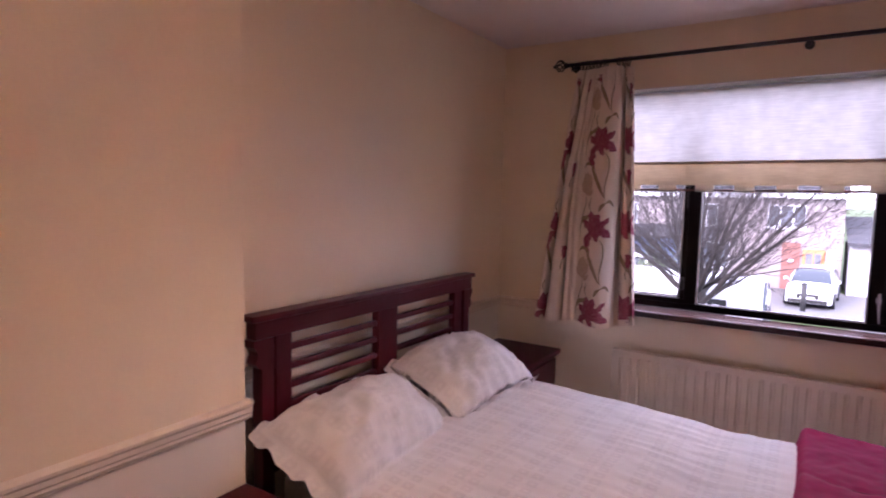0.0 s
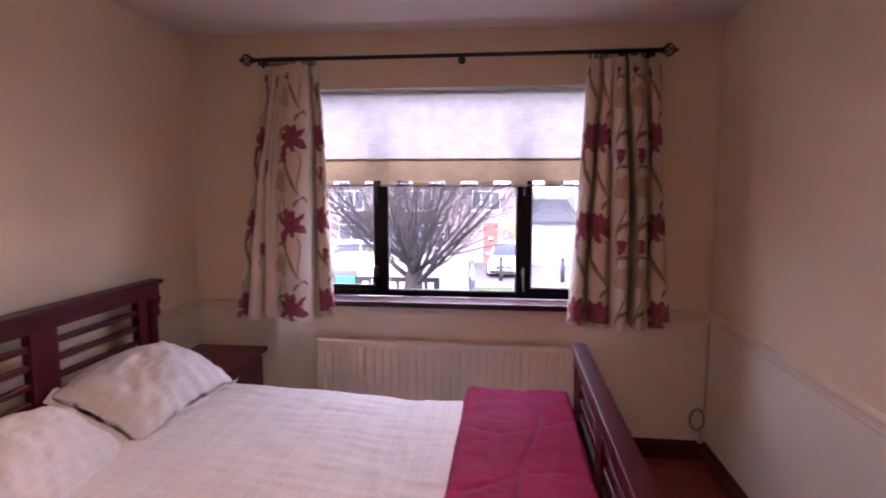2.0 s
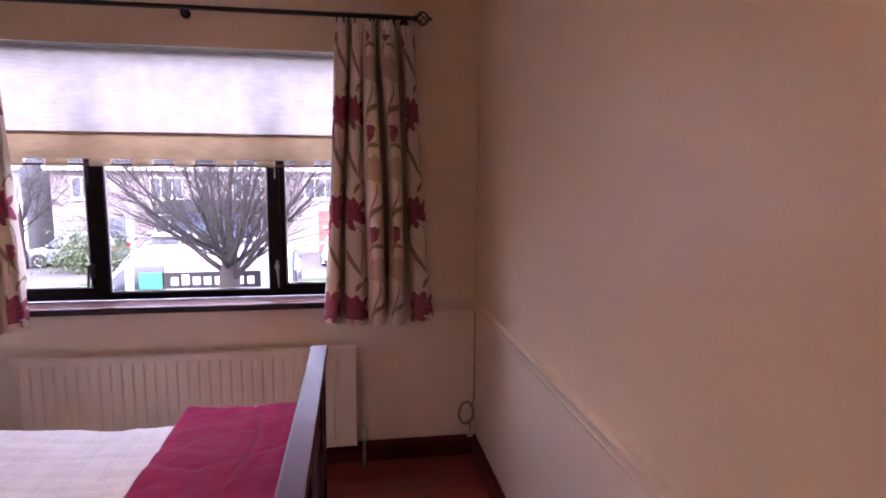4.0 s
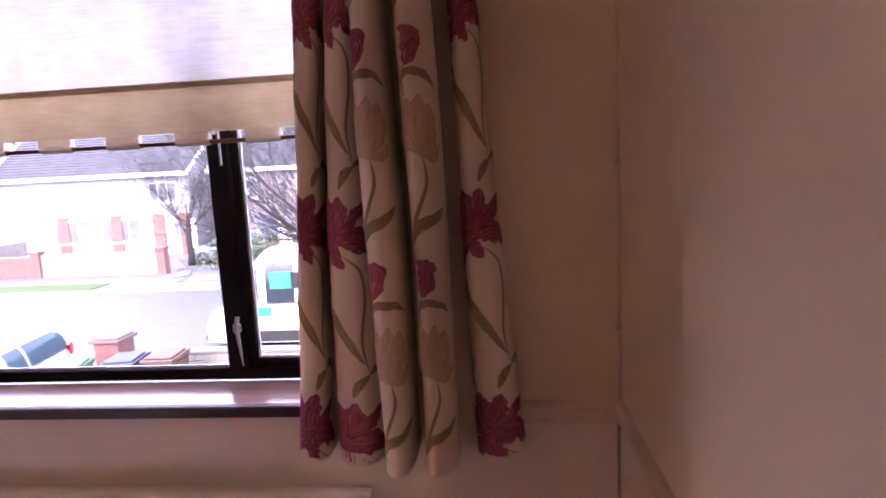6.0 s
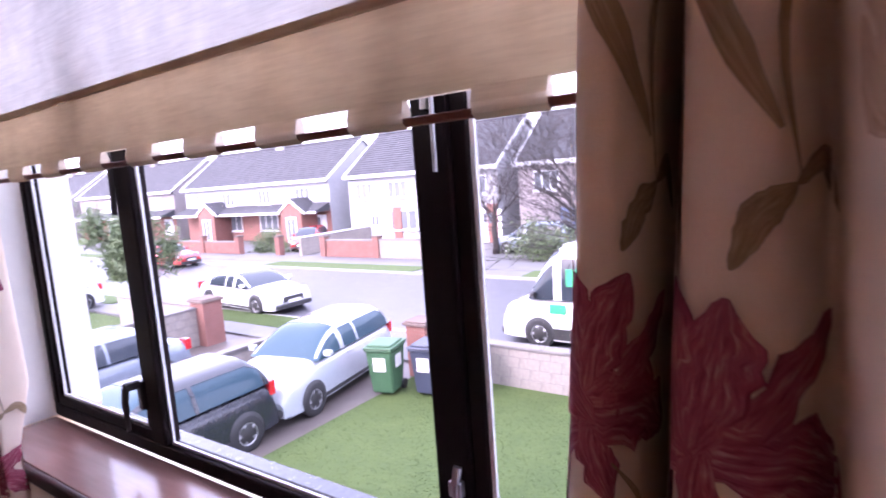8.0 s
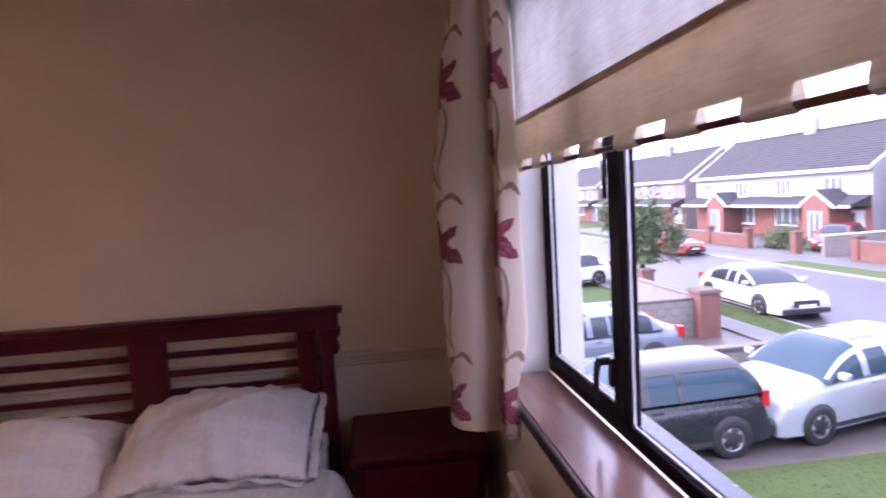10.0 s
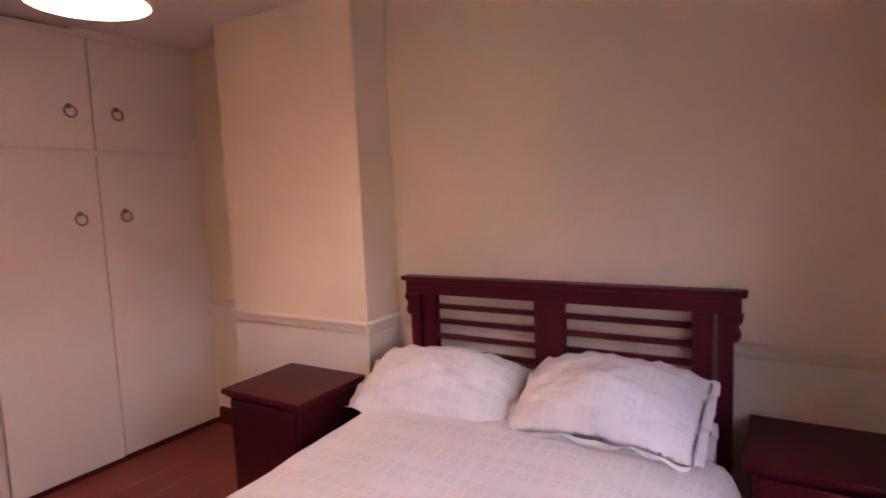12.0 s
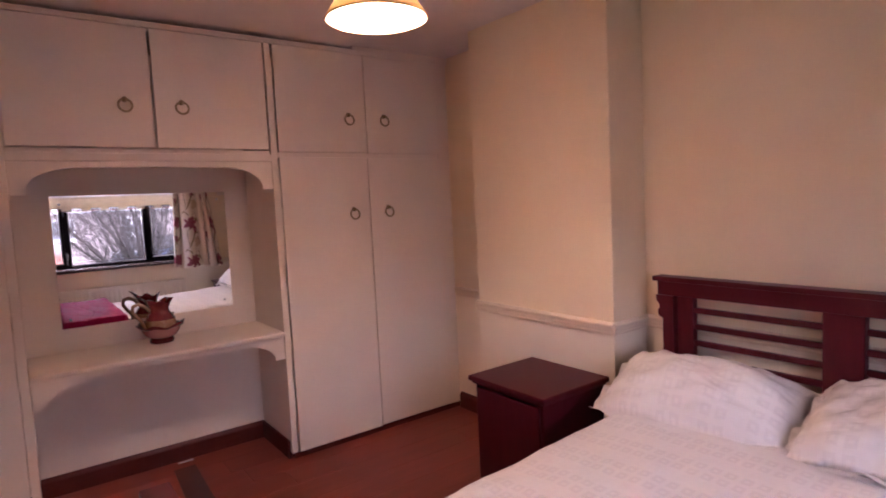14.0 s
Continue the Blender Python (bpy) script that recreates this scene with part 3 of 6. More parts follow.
    for u, kind, low in flowers:
        sc = float(np.interp(u, np.maximum.accumulate(us), run))
        for k in range(4):
            zc = low + 0.47 * k
            if zc > 2.30:
                continue
            flower, green = bmesh.new(), bmesh.new()
            if kind == "lily":
                for line, w in lily:
                    leaf(flower, sc, zc, [(x + rnd.uniform(-0.005, 0.005), y + rnd.uniform(-0.005, 0.005)) for x, y in line], w, 0.55)
                leaf(green, sc, zc, [(0.02, -0.05), (0.060, -0.085), (0.066, -0.15), (0.042, -0.25), (0.060, -0.33)], 0.0042)
                leaf(green, sc, zc, [(0.048, -0.30), (0.005, -0.225), (-0.030, -0.17), (-0.05, -0.125)], 0.012, 0.3)
                leaf(green, sc, zc, [(0.058, -0.33), (0.085, -0.315), (0.11, -0.35)], 0.008, 0.3)
                leaf(green, sc, zc, [(0.058, -0.33), (0.035, -0.345), (0.02, -0.375)], 0.010, 0.3)
                leaf(green, sc, zc, [(-0.03, 0.085), (-0.045, 0.12), (-0.03, 0.165)], 0.004)
                mat, nm = "petal", "crimson printed lily"
            elif kind == "tulip":
                for line, w in (([(0.004, -0.06), (-0.024, 0.0), (-0.020, 0.055)], 0.023), ([(0.004, -0.06), (0.026, -0.005), (0.026, 0.05)], 0.022), ([(0.004, -0.06), (0.0, 0.0), (0.006, 0.064)], 0.020), ([(0.0, -0.05), (-0.035, -0.035), (-0.052, 0.005)], 0.013), ([(0.0, -0.055), (0.035, -0.058), (0.052, -0.03)], 0.012)):
                    leaf(flower, sc, zc, line, w, 0.45)
                leaf(green, sc, zc, [(0.004, -0.06), (0.012, -0.11), (-0.020, -0.18), (-0.042, -0.26), (-0.04, -0.33)], 0.0042)
                leaf(green, sc, zc, [(-0.042, -0.245), (-0.02, -0.20), (0.025, -0.185), (0.055, -0.16)], 0.012, 0.3)
                leaf(green, sc, zc, [(-0.04, 0.085), (-0.015, 0.112), (0.025, 0.105), (0.05, 0.085)], 0.009, 0.3)
                mat, nm = "tulip", "tan printed tulip"
            else:
                for line, w in (([(0.0, 0.035), (0.015, 0.0), (0.002, -0.045)], 0.019), ([(-0.01, 0.03), (0.02, 0.022), (0.036, 0.012)], 0.012)):
                    leaf(flower, sc, zc, line, w, 0.5)
                leaf(green, sc, zc, [(0.0, -0.04), (-0.012, -0.08), (-0.006, -0.11)], 0.0035)
                mat, nm = "petal", "crimson printed bud"
            part("printed_flower", flower, mat, c, nm, True)
            part("printed_foliage", green, "stem", c, "olive printed stem and leaves", True)
    return c


curtain((0.515, 0.81), (0.32, 0.885), ((0.12, 0.020, 1.1), (0.30, 0.014, 0.95), (0.41, 0.03, 0.25), (0.845, 0.022, 1.3)), (0.8, 0.9, 0.95, 1.0, 0.42), 3, 0.18,
        ((0.10, "lily", 0.875), (0.27, "bud", 1.20), (0.50, "tulip", 1.115), (0.63, "lily", 0.875), (0.93, "lily", 0.885), (0.95, "bud", 1.16)), True, (0.3, 0.66, 0.15))
curtain((2.305, 2.672), (2.235, 2.776), ((0.172, 0.025, 1.3), (0.375, 0.020, 0.55), (0.55, 0.030, 1.3), (0.775, 0.044, 1.4)), (0.8, 0.74, 1.0, 1.0, 0.66), 8, 0.175,
        ((0.085, "lily", 0.872), (0.245, "lily", 0.872), (0.42, "bud", 1.24), (0.46, "tulip", 1.075), (0.62, "bud", 1.24), (0.655, "tulip", 1.075), (0.885, "lily", 0.872)), False, (0.65, 0.55, 0.22))


# ---- radiator ----
def build_radiator():
    x0, x1, z0, z1 = 0.775, 2.385, 0.12, 0.655
    r = thing("radiator", ((x0 + x1) / 2, -0.05, z0), "cream enamelled single-panel radiator with vertical flutes under the window", "radiator")
    pitch = 0.05
    n = int((x1 - x0 - 0.06) / pitch)

    cols = [(0.0, 0.010), (0.004, 0.0), (0.03, 0.0)]
    for k in range(n):
        a = 0.03 + k * pitch
        cols += [(a + 0.014, 0.0), (a + 0.020, 0.006), (a + 0.030, 0.006), (a + 0.036, 0.0)]
    cols += [(x1 - x0 - 0.004, 0.0), (x1 - x0, 0.010)]
    levels = [(0.0, 0.0, 0.010), (0.006, 0.0, 0.0), (0.035, 0.0, 0.0), (0.05, 1.0, 0.0), (z1 - z0 - 0.05, 1.0, 0.0), (z1 - z0 - 0.035, 0.0, 0.0), (z1 - z0 - 0.006, 0.0, 0.0), (z1 - z0, 0.0, 0.010)]
    bm = bmesh.new()
    grid = [[bm.verts.new((x0 + cx, -0.085 + max(dp * on if 0.003 < cx < x1 - x0 - 0.003 else dp, lip), z0 + cz)) for cx, dp in cols] for cz, on, lip in levels]
    for r0, r1 in zip(grid, grid[1:]):
        for k in range(len(cols) - 1):
            bm.faces.new((r0[k], r0[k + 1], r1[k + 1], r1[k]))
    box(x0 + 0.001, x1 - 0.001, -0.0735, -0.050, z0 + 0.001, z1 - 0.001, 0.002, bm)
    part("panel", bm, "radiator", r)
    for x in (x0 + 0.25, x1 - 0.25):
        part("bracket", box(x - 0.02, x + 0.02, -0.052, -0.002, z0 + 0.08, z1 - 0.08, 0.002), "radiator", r)
    v = tube([(x1 + 0.0, -0.065, 0.155), (x1 + 0.035, -0.065, 0.155)], 0.010)
    tube([(x1 + 0.035, -0.065, 0.0), (x1 + 0.035, -0.065, 0.14), (x1 + 0.035, -0.065, 0.16)], [0.008, 0.008, 0.012], v)
    pipe = part("valve", v, "steel", r, "chrome radiator valve and pipe", True)
    part("cap", lathe(((0.0, 0.205), (0.010, 0.205), (0.016, 0.198), (0.017, 0.165), (0.013, 0.158), (0, 0.158)), (x1 + 0.035, -0.065, 0), 14), "plastic", pipe, "cream valve cap", True)


build_radiator()


# ---- bed ----
def build_bed():
    b = thing("bed", (1.15, -1.32, 0), "double bed with a dark mahogany slatted headboard and footboard", "bed")
    xh, y0, y1, top = 0.12, -2.075, -0.578, 1.082

    def board(x0, x1, ztop, legs, slats, zlow, name, mid):
        cap = box(x0 - 0.012, x1 + 0.012, y0, y1, ztop - 0.022, ztop, 0.005)
        cp = part(name, cap, "mahogany_y", b, "dark mahogany top cap")
        part("top_rail", box(x0, x1, y0 + 0.02, y1 - 0.02, ztop - 0.085, ztop - 0.022, 0.003), "mahogany_y", b)
        for s, yy in ((1, y0), (-1, y1)):
            ya = yy + s * 0.045
            prof = [(ya, 0), (ya + s * 0.055, 0), (ya + s * 0.055, ztop - 0.085), (yy + s * 0.012, ztop - 0.085)]
            curve = [(0.012, -0.086), (0.014, -0.11), (0.026, -0.125), (0.03, -0.14), (0.022, -0.155), (0.020, -0.170), (0.030, -0.185), (0.045, -0.19)]
            prof = [(ya, 0), (ya + s * 0.052, 0), (ya + s * 0.052, ztop - 0.0852)] + [(yy + s * a, ztop + c) for a, c in curve]
            part("post", prism(prof, "x", x0, x1), "mahogany", b)
            yb = ya + s * 0.068
            lo, hi = sorted((yb, yb + s * 0.072))
            part("stile", box(x0 + 0.006, x1 - 0.006, lo, hi, zlow, ztop - 0.0852, 0.003), "mahogany", b)
        ym = (y0 + y1) / 2
        part("stile", box(x0 + 0.004, x1 - 0.004, ym - 0.066, ym + 0.066, zlow, ztop - 0.0852, 0.003), "mahogany", b, "broad centre stile")
        for z in slats:
            part("slat", box(x0 + 0.012, x1 - 0.014, y0 + 0.185, ym - 0.066, z, z + 0.024, 0.004), "mahogany_y", b)
            part("slat", box(x0 + 0.012, x1 - 0.014, ym + 0.066, y1 - 0.185, z, z + 0.024, 0.004), "mahogany_y", b)
        part("bottom_rail", box(x0 + 0.003, x1 - 0.003, y0 + 0.097, y1 - 0.097, zlow - 0.14, zlow, 0.004), "mahogany_y", b)
    board(0.085, 0.135, top, True, (0.928, 0.856, 0.784, 0.712), 0.64, "cap", 0)
    board(2.209, 2.255, 0.815, True, (0.655, 0.585, 0.515), 0.44, "cap", 0)
    for ya, yb in ((y0 + 0.07, y0 + 0.095), (y1 - 0.095, y1 - 0.07)):
        part("side_rail", box(0.135, 2.209, ya, yb, 0.20, 0.34, 0.004), "mahogany", b)
    return b


build_bed()
MY0, MY1 = -1.985, -0.665


def build_mattress():
    m = tagged(part("mattress", box(0.145, 2.19, MY0 + 0.02, MY1 - 0.02, 0.30, 0.50, 0.04, seg=4), "mattress", None, "", True), "cream ticking mattress on the bed frame", "mattress")
    return m


build_mattress()


def soft(x, y, k, s):
    return noise.noise(Vector((x * k, y * k, s)))


def build_duvet():
    d = thing("duvet", (1.0, -1.32, 0.5), "white printed cotton duvet spread over the bed, slightly rumpled", "duvet")
    xa, xb, ya, yb = 0.42, 2.185, -2.06, -0.60

    def f(u, v):
        # u along the bed, v across it, with the sides falling over the edge
        x = xa + u * (xb - xa)
        w = (v - 0.5) * 2
        drop = max(0, abs(w) - 0.80) / 0.20
        half = 0.66 if w < 0 else 0.69
        y = -1.33 + w / 0.80 * half if abs(w) <= 0.80 else -1.33 + math.copysign(half + 0.085 * math.sin(drop * math.pi / 2) ** 0.8, w)
        loft = 0.028 * (1 - (abs(w) / 0.85) ** 4 if abs(w) < 0.85 else 0) 
        head = 0.048 * max(0, 1 - u / 0.55) ** 0.8
        z = 0.522 + loft + head - 0.30 * drop ** 1.4 - 0.02 * max(0, abs(w) - 0.6)
        z += 0.012 * soft(x, y, 2.3, 1) + 0.006 * soft(x, y * 1.6, 6.5, 2) + 0.0035 * soft(x * 0.5, y * 2.5, 12, 3)
        z += 0.006 * max(0, soft(x * 2.5, y * 0.6, 7, 5)) * (1 if u > 0.55 else 0.4)
        if u < 0.03:
            z -= 0.03 * (1 - u / 0.03)
        y += 0.012 * soft(x, z, 5, 7) * drop
        return (x, y, z)
    bm = sheet(f, 150, 130, uv=lambda u, v: (u * 1.78, v * 1.85))
    part("cover", bm, "duvet", d, "", True)
    for v in (0.004, 0.996):
        part("seam", tube([f(0.02 + 0.96 * i / 70, v) for i in range(71)], 0.005, sides=6), "sheet", d, "stitched cream side seam", True)
    part("fold", tube([f(0.004, 0.03 + 0.94 * i / 70) for i in range(71)], 0.009, sides=7), "sheet", d, "rolled top edge", True)
    return d


build_duvet()


def build_throw():
    t = thing("quilted_throw", (1.95, -1.3, 0.57), "folded crimson-magenta satin quilt across the foot of the bed", "throw")
    xa, xb = 1.70, 2.192

    def make(dz, inset):
        def f(u, v):
            x = xa + inset + u * (xb - xa - inset)
            w = (v - 0.5) * 2
            drop = max(0, abs(w) - 0.84) / 0.16
            y = -1.33 + (w / 0.84 * 0.70 if abs(w) <= 0.84 else math.copysign(0.70 + 0.05 * math.sin(drop * math.pi / 2), w))
            z = 0.568 + dz - 0.26 * drop ** 1.3
            # curved quilting channels
            line1 = abs(((x - 1.98) - 0.05 * math.sin(5 * y)) / 0.009)
            line2 = abs((y + 1.05 + 0.09 * math.sin(9 * (x - 1.7))) / 0.014)
            line3 = abs((y + 1.50 + 0.09 * math.sin(9 * (x - 1.7) + 1.5)) / 0.014)
            dent = sum(math.exp(-q * q) for q in (line1, line2, line3))
            z -= 0.006 * min(1.2, dent)
            z += 0.012 * soft(x, y, 4, 9) + 0.007 * soft(x * 1.5, y, 10, 4) + 0.003 * soft(x, y, 26, 6)
            e = min(u, 1 - u) / 0.06
            if e < 1:
                z -= 0.045 * (1 - math.sqrt(max(0, e * (2 - e))))
            return (x, y, z)
        return f
    part("quilt", sheet(make(0.028, 0.0), 70, 150), "throw", t, "", True)
    top = make(0.0262, 0.0)
    rows = []
    for k in range(41):
        q = k / 40
        rows.append((-1.95 + 1.25 * q, 1.98 + 0.05 * math.sin(5 * (-1.95 + 1.25 * q))))
    runs = [[(x, y) for y, x in rows]]
    for y0, ph in ((-1.05, 0.0), (-1.50, 1.5), (-1.78, 0.6)):
        runs.append([(1.74 + 0.42 * k / 30, y0 - 0.09 * math.sin(9 * (0.04 + 0.42 * k / 30) + ph)) for k in range(31)])
    for run in runs:
        part("quilting_stitch", tube([top((x - xa) / (xb - xa), 0.5 + 0.42 * (y + 1.33) / 0.70) for x, y in run], 0.0032, sides=5), "piping", t, "dark sunken quilting seam", True)
    part("underfold", sheet(make(-0.004, -0.010), 40, 110), "throw", t, "", True)
    edge = make(0.004, 0.0)
    part("piping", tube([Vector(edge(0.0, 0.02 + 0.96 * i / 60)) + Vector((-0.004, 0, 0.0)) for i in range(61)], 0.006, sides=6), "piping", t, "dark stitched quilt edge", True)


build_throw()


def pillow(at, length, width, thick, lean, turn, seed, roll=0.0):
    """A plump pillow in a flanged pillowcase, leaning back by lean degrees."""
    p = new("pillow")
    tagged(p, "white printed cotton pillow with a flanged edge, leaning on the headboard", "pillow", "pillows on the bed")
    bodyw, bodyl = width - 0.05, length - 0.09

    def f(side):
        def g(u, v):
            a, b = (u - 0.5) * 2, (v - 0.5) * 2
            # the outer ring of the grid is the flat flange
            fa, fb = min(1, abs(a) / 0.90), min(1, abs(b) / 0.90)
            h = (max(0, 1 - fa ** 2.2) * max(0, 1 - fb ** 2.2)) ** 0.62
            pinch = 1 - 0.07 * (1 - abs(a)) * (abs(b) ** 2)
            x = a * length / 2 * (1 - 0.06 * (1 - abs(b) ** 2) * abs(a) ** 3) * (1 - 0.07 * abs(a * b) ** 3)
            y = b * width / 2 * pinch * (1 - 0.10 * abs(a * b) ** 3)
            z = side * (thick / 2 * h + 0.0015)
            z += 0.030 * soft(a * 1.3 + seed, b * 1.3, 1.6, seed) * h + 0.012 * soft(a * 3 + seed, b * 2, 2.2, seed + 1) * min(1, h * 3) + 0.006 * soft(a * 2 + b * 5 + seed, b - a, 3.5, seed + 2) * min(1, h * 3)
            z += (0.014 * math.sin(9 * a + seed) + 0.008 * math.sin(21 * a)) * max(0, abs(b) - 0.85) / 0.15 + (0.012 * math.sin(8 * b + seed) + 0.007 * math.sin(17 * b)) * max(0, abs(a) - 0.88) / 0.12
            z += 0.005 * math.sin(26 * a + 3 * b) * math.exp(-((abs(b) - 0.82) / 0.12) ** 2) * min(1, h * 4)
            z -= 0.045 * abs(a) ** 2.5
            return (x, y, z)
        return g
    bm = sheet(f(1), 60, 44, uv=lambda u, v: (u * length, v * width))
    sheet(f(-1), 60, 44, bm, uv=lambda u, v: (u * length, v * width))
    bmesh.ops.remove_doubles(bm, verts=bm.verts, dist=0.0031)
    part("case", bm, "pillow", p, "", True)
    p.matrix_basis = pose(*at, 0, 0, 90 + turn) @ pose(0, 0, 0, lean, 0, 0) @ pose(0, 0, 0, 0, roll, 0)
    return p


pillow((0.37, -0.99, 0.600), 0.70, 0.44, 0.16, 6, 1, 11)
pillow((0.375, -1.025, 0.705), 0.76, 0.47, 0.23, 23, -3, 4, -2)
pillow((0.365, -1.735, 0.662), 0.84, 0.44, 0.25, 24, 4, 23, 2)


# ---- bedside cabinets ----
def bedside(x0, x1, y0, y1, h, seed):
    c = thing("bedside_cabinet", ((x0 + x1) / 2, (y0 + y1) / 2, 0), "dark mahogany bedside cabinet with an overhanging top", "bedside cabinet", "bedside cabinets")
    part("top", box(x0 - 0.0, x1, y0, y1, h - 0.026, h, 0.006), "mahogany", c, "polished mahogany top")
    part("moulding", box(x0 + 0.006, x1 - 0.014, y0 + 0.014, y1 - 0.014, h - 0.040, h - 0.0262, 0.005), "mahogany", c)
    part("carcass", box(x0 + 0.008, x1 - 0.030, y0 + 0.03, y1 - 0.03, 0.06, h - 0.0402, 0.003), "mahogany", c)
    part("plinth", box(x0 + 0.012, x1 - 0.024, y0 + 0.024, y1 - 0.024, 0.0, 0.0598, 0.003), "mahogany", c)
    d = part("door", box(x1 - 0.0298, x1 - 0.014, y0 + 0.045, y1 - 0.045, 0.075, h - 0.05, 0.004), "mahogany", c, "plain mahogany front")


bedside(0.285, 0.735, -2.715, -2.215, 0.612, 1)
bedside(0.03, 0.465, -0.572, -0.065, 0.598, 2)


# ---- fitted wardrobe ----
WF = -3.722


def ring_handle(x, z, parent):
    h = bmesh.new()
    tube([(x + 0.030 * math.sin(a), WF + 0.016 + 0.004 * math.cos(a), z - 0.004 - 0.030 * math.cos(a)) for a in (i * math.tau / 24 for i in range(24))], 0.0052, h, 8, True)
    o = part("ring_handle", h, "brass", parent, "aged brass ring handle", True)
    k = lathe(((0.0, 0.026), (0.006, 0.025), (0.010, 0.018), (0.008, 0.010), (0.014, 0.004), (0.014, 0.0), (0.0, 0.0)), (0, 0, 0), 14)
    bmesh.ops.rotate(k, verts=k.verts, cent=(0, 0, 0), matrix=Matrix.Rotation(radians(-90), 3, "X"))
    bmesh.ops.translate(k, verts=k.verts, vec=(x, WF, z + 0.026))
    part("boss", k, "brass", o, "", True)


def door(parent, x0, x1, z0, z1, ring=None):
    d = part("door", box(x0, x1, WF - 0.018, WF, z0, z1, 0.003), "wardrobe", parent, "plain cream painted door")
    if ring:
        ring_handle(ring[0], ring[1], d)
    return d


def build_wardrobes():
    # tall unit beside the chimney alcove
    t = thing("wardrobe", (0.65, -3.95, 0), "cream painted fitted wardrobe with ring handles", "wardrobe", "fitted wardrobes")
    part("plinth", box(0.0, 1.245, -4.19, WF - 0.012, 0.0, 0.035), "skirting", t, "dark recessed plinth")
    for q in ((0.0, 0.04, BACK, WF - 0.0185, 0.036, 2.40), (1.226, 1.262, BACK, WF - 0.004, 0.036, 2.40), (0.04, 1.226, BACK, WF - 0.0185, 1.752, 1.790), (0.04, 1.226, BACK, WF - 0.03, 0.036, 0.05), (0.04, 1.226, BACK + 0.001, BACK + 0.01, 0.05, 1.752), (0.04, 1.226, BACK + 0.001, BACK + 0.01, 1.79, 2.40)):
        part("carcass_panel", box(*q, bevel=0.002), "wardrobe", t)
    part("end_stile", box(0.0, 0.092, WF - 0.018, WF - 0.006, 0.036, 2.40, 0.002), "wardrobe", t)
    door(t, 0.095, 0.648, 0.040, 1.755, (0.518, 1.422))
    door(t, 0.653, 1.217, 0.034, 1.760, (0.766, 1.418))
    door(t, 0.095, 0.643, 1.786, 2.385, (0.518, 1.992))
    door(t, 0.649, 1.217, 1.788, 2.385, (0.766, 1.990))
    # dressing niche with its shelf and cupboards over it
    n = thing("dressing_unit", (1.86, -3.95, 0.6), "cream painted dressing niche with shaped shelf apron and cupboards above", "dressing unit")
    for q in ((1.263, 2.455, BACK, WF - 0.0185, 1.775, 1.795), (1.263, 2.455, BACK, WF - 0.03, 2.37, 2.40), (1.263, 2.455, BACK + 0.001, BACK + 0.01, 1.796, 2.369)):
        part("carcass_panel", box(*q, bevel=0.001), "wardrobe", n)
    part("light_pelmet", box(1.262, 2.456, WF - 0.016, WF - 0.002, 1.735, 1.7745, 0.002), "wardrobe", n, "plain cream rail")
    door(n, 1.272, 1.836, 1.800, 2.383, (1.712, 2.005))
    door(n, 1.846, 2.448, 1.800, 2.383, (1.968, 2.005))

    def bracket_curve(x, way, z_top, z_low, wide, flat):
        pts = [(x, z_top), (x, z_low), (x + way * flat, z_low)]
        for i in range(1, 11):
            q = i / 10 * math.pi / 2
            pts.append((x + way * (flat + (wide - flat) * (1 - math.cos(q)) ** 0.9), z_low + (z_top - 0.028 - z_low) * math.sin(q) ** 0.8))
        return pts
    for z_top, z_low, nm in ((1.7345, 1.583, "pelmet"), (0.742, 0.605, "apron")):
        L = bracket_curve(1.264, 1, z_top, z_low, 0.27, 0.055)
        R = bracket_curve(2.454, -1, z_top, z_low, 0.27, 0.055)
        o = L[1:] + R[1:][::-1]
        outline = [(1.264, z_top)] + o + [(2.454, z_top)]
        part(nm, prism(outline, "y", WF - 0.024, WF - 0.006), "wardrobe", n, "shaped cream painted " + nm)
    part("shelf", box(1.263, 2.455, BACK + 0.012, WF + 0.014, 0.7425, 0.764, 0.004), "wardrobe", n, "cream painted dressing shelf")
    part("back_panel", box(1.263, 2.455, BACK + 0.001, BACK + 0.011, 0.112, 1.774), "wardrobe", n)
    # unit on the far side of the niche
    f = thing("wardrobe", (2.75, -3.95, 0), "cream painted fitted wardrobe with ring handles", "wardrobe", "fitted wardrobes")
    part("plinth", box(2.462, RX, -4.19, WF - 0.012, 0.0, 0.035), "skirting", f, "dark recessed plinth")
    for q in ((2.456, 2.492, BACK, WF - 0.004, 0.036, 2.40), (2.985, RX - 0.001, BACK, WF - 0.0185, 0.036, 2.40), (2.492, 2.985, BACK, WF - 0.0185, 1.752, 1.790), (2.492, 2.985, BACK + 0.001, BACK + 0.01, 0.05, 2.40)):
        part("carcass_panel", box(*q, bevel=0.002), "wardrobe", f)
    door(f, 2.496, RX - 0.006, 0.036, 1.757)
    door(f, 2.496, RX - 0.006, 1.786, 2.385)
    for nm, xa, xb, hi in (("trim_wardrobe_cornice_a", 0.001, 0.72, 2.4285), ("trim_wardrobe_cornice_b", 0.7205, RX - 0.001, 2.409)):
        structure(nm, prism([(WF - 0.02, 2.386), (WF + 0.006, 2.386), (WF + 0.010, 2.396), (WF + 0.016, 2.404), (WF + 0.016, hi), (WF - 0.02, hi)], "x", xa, xb), "wardrobe", "cream painted cornice strip over the wardrobes")
    bm = bmesh.new()
    box(1.2625, 1.276, BACK + 0.02, WF - 0.03, 0.0, 0.108, 0.002, bm)
    structure("baseboard_niche_side", bm, "skirting", "dark mahogany-stained skirting board")


build_wardrobes()


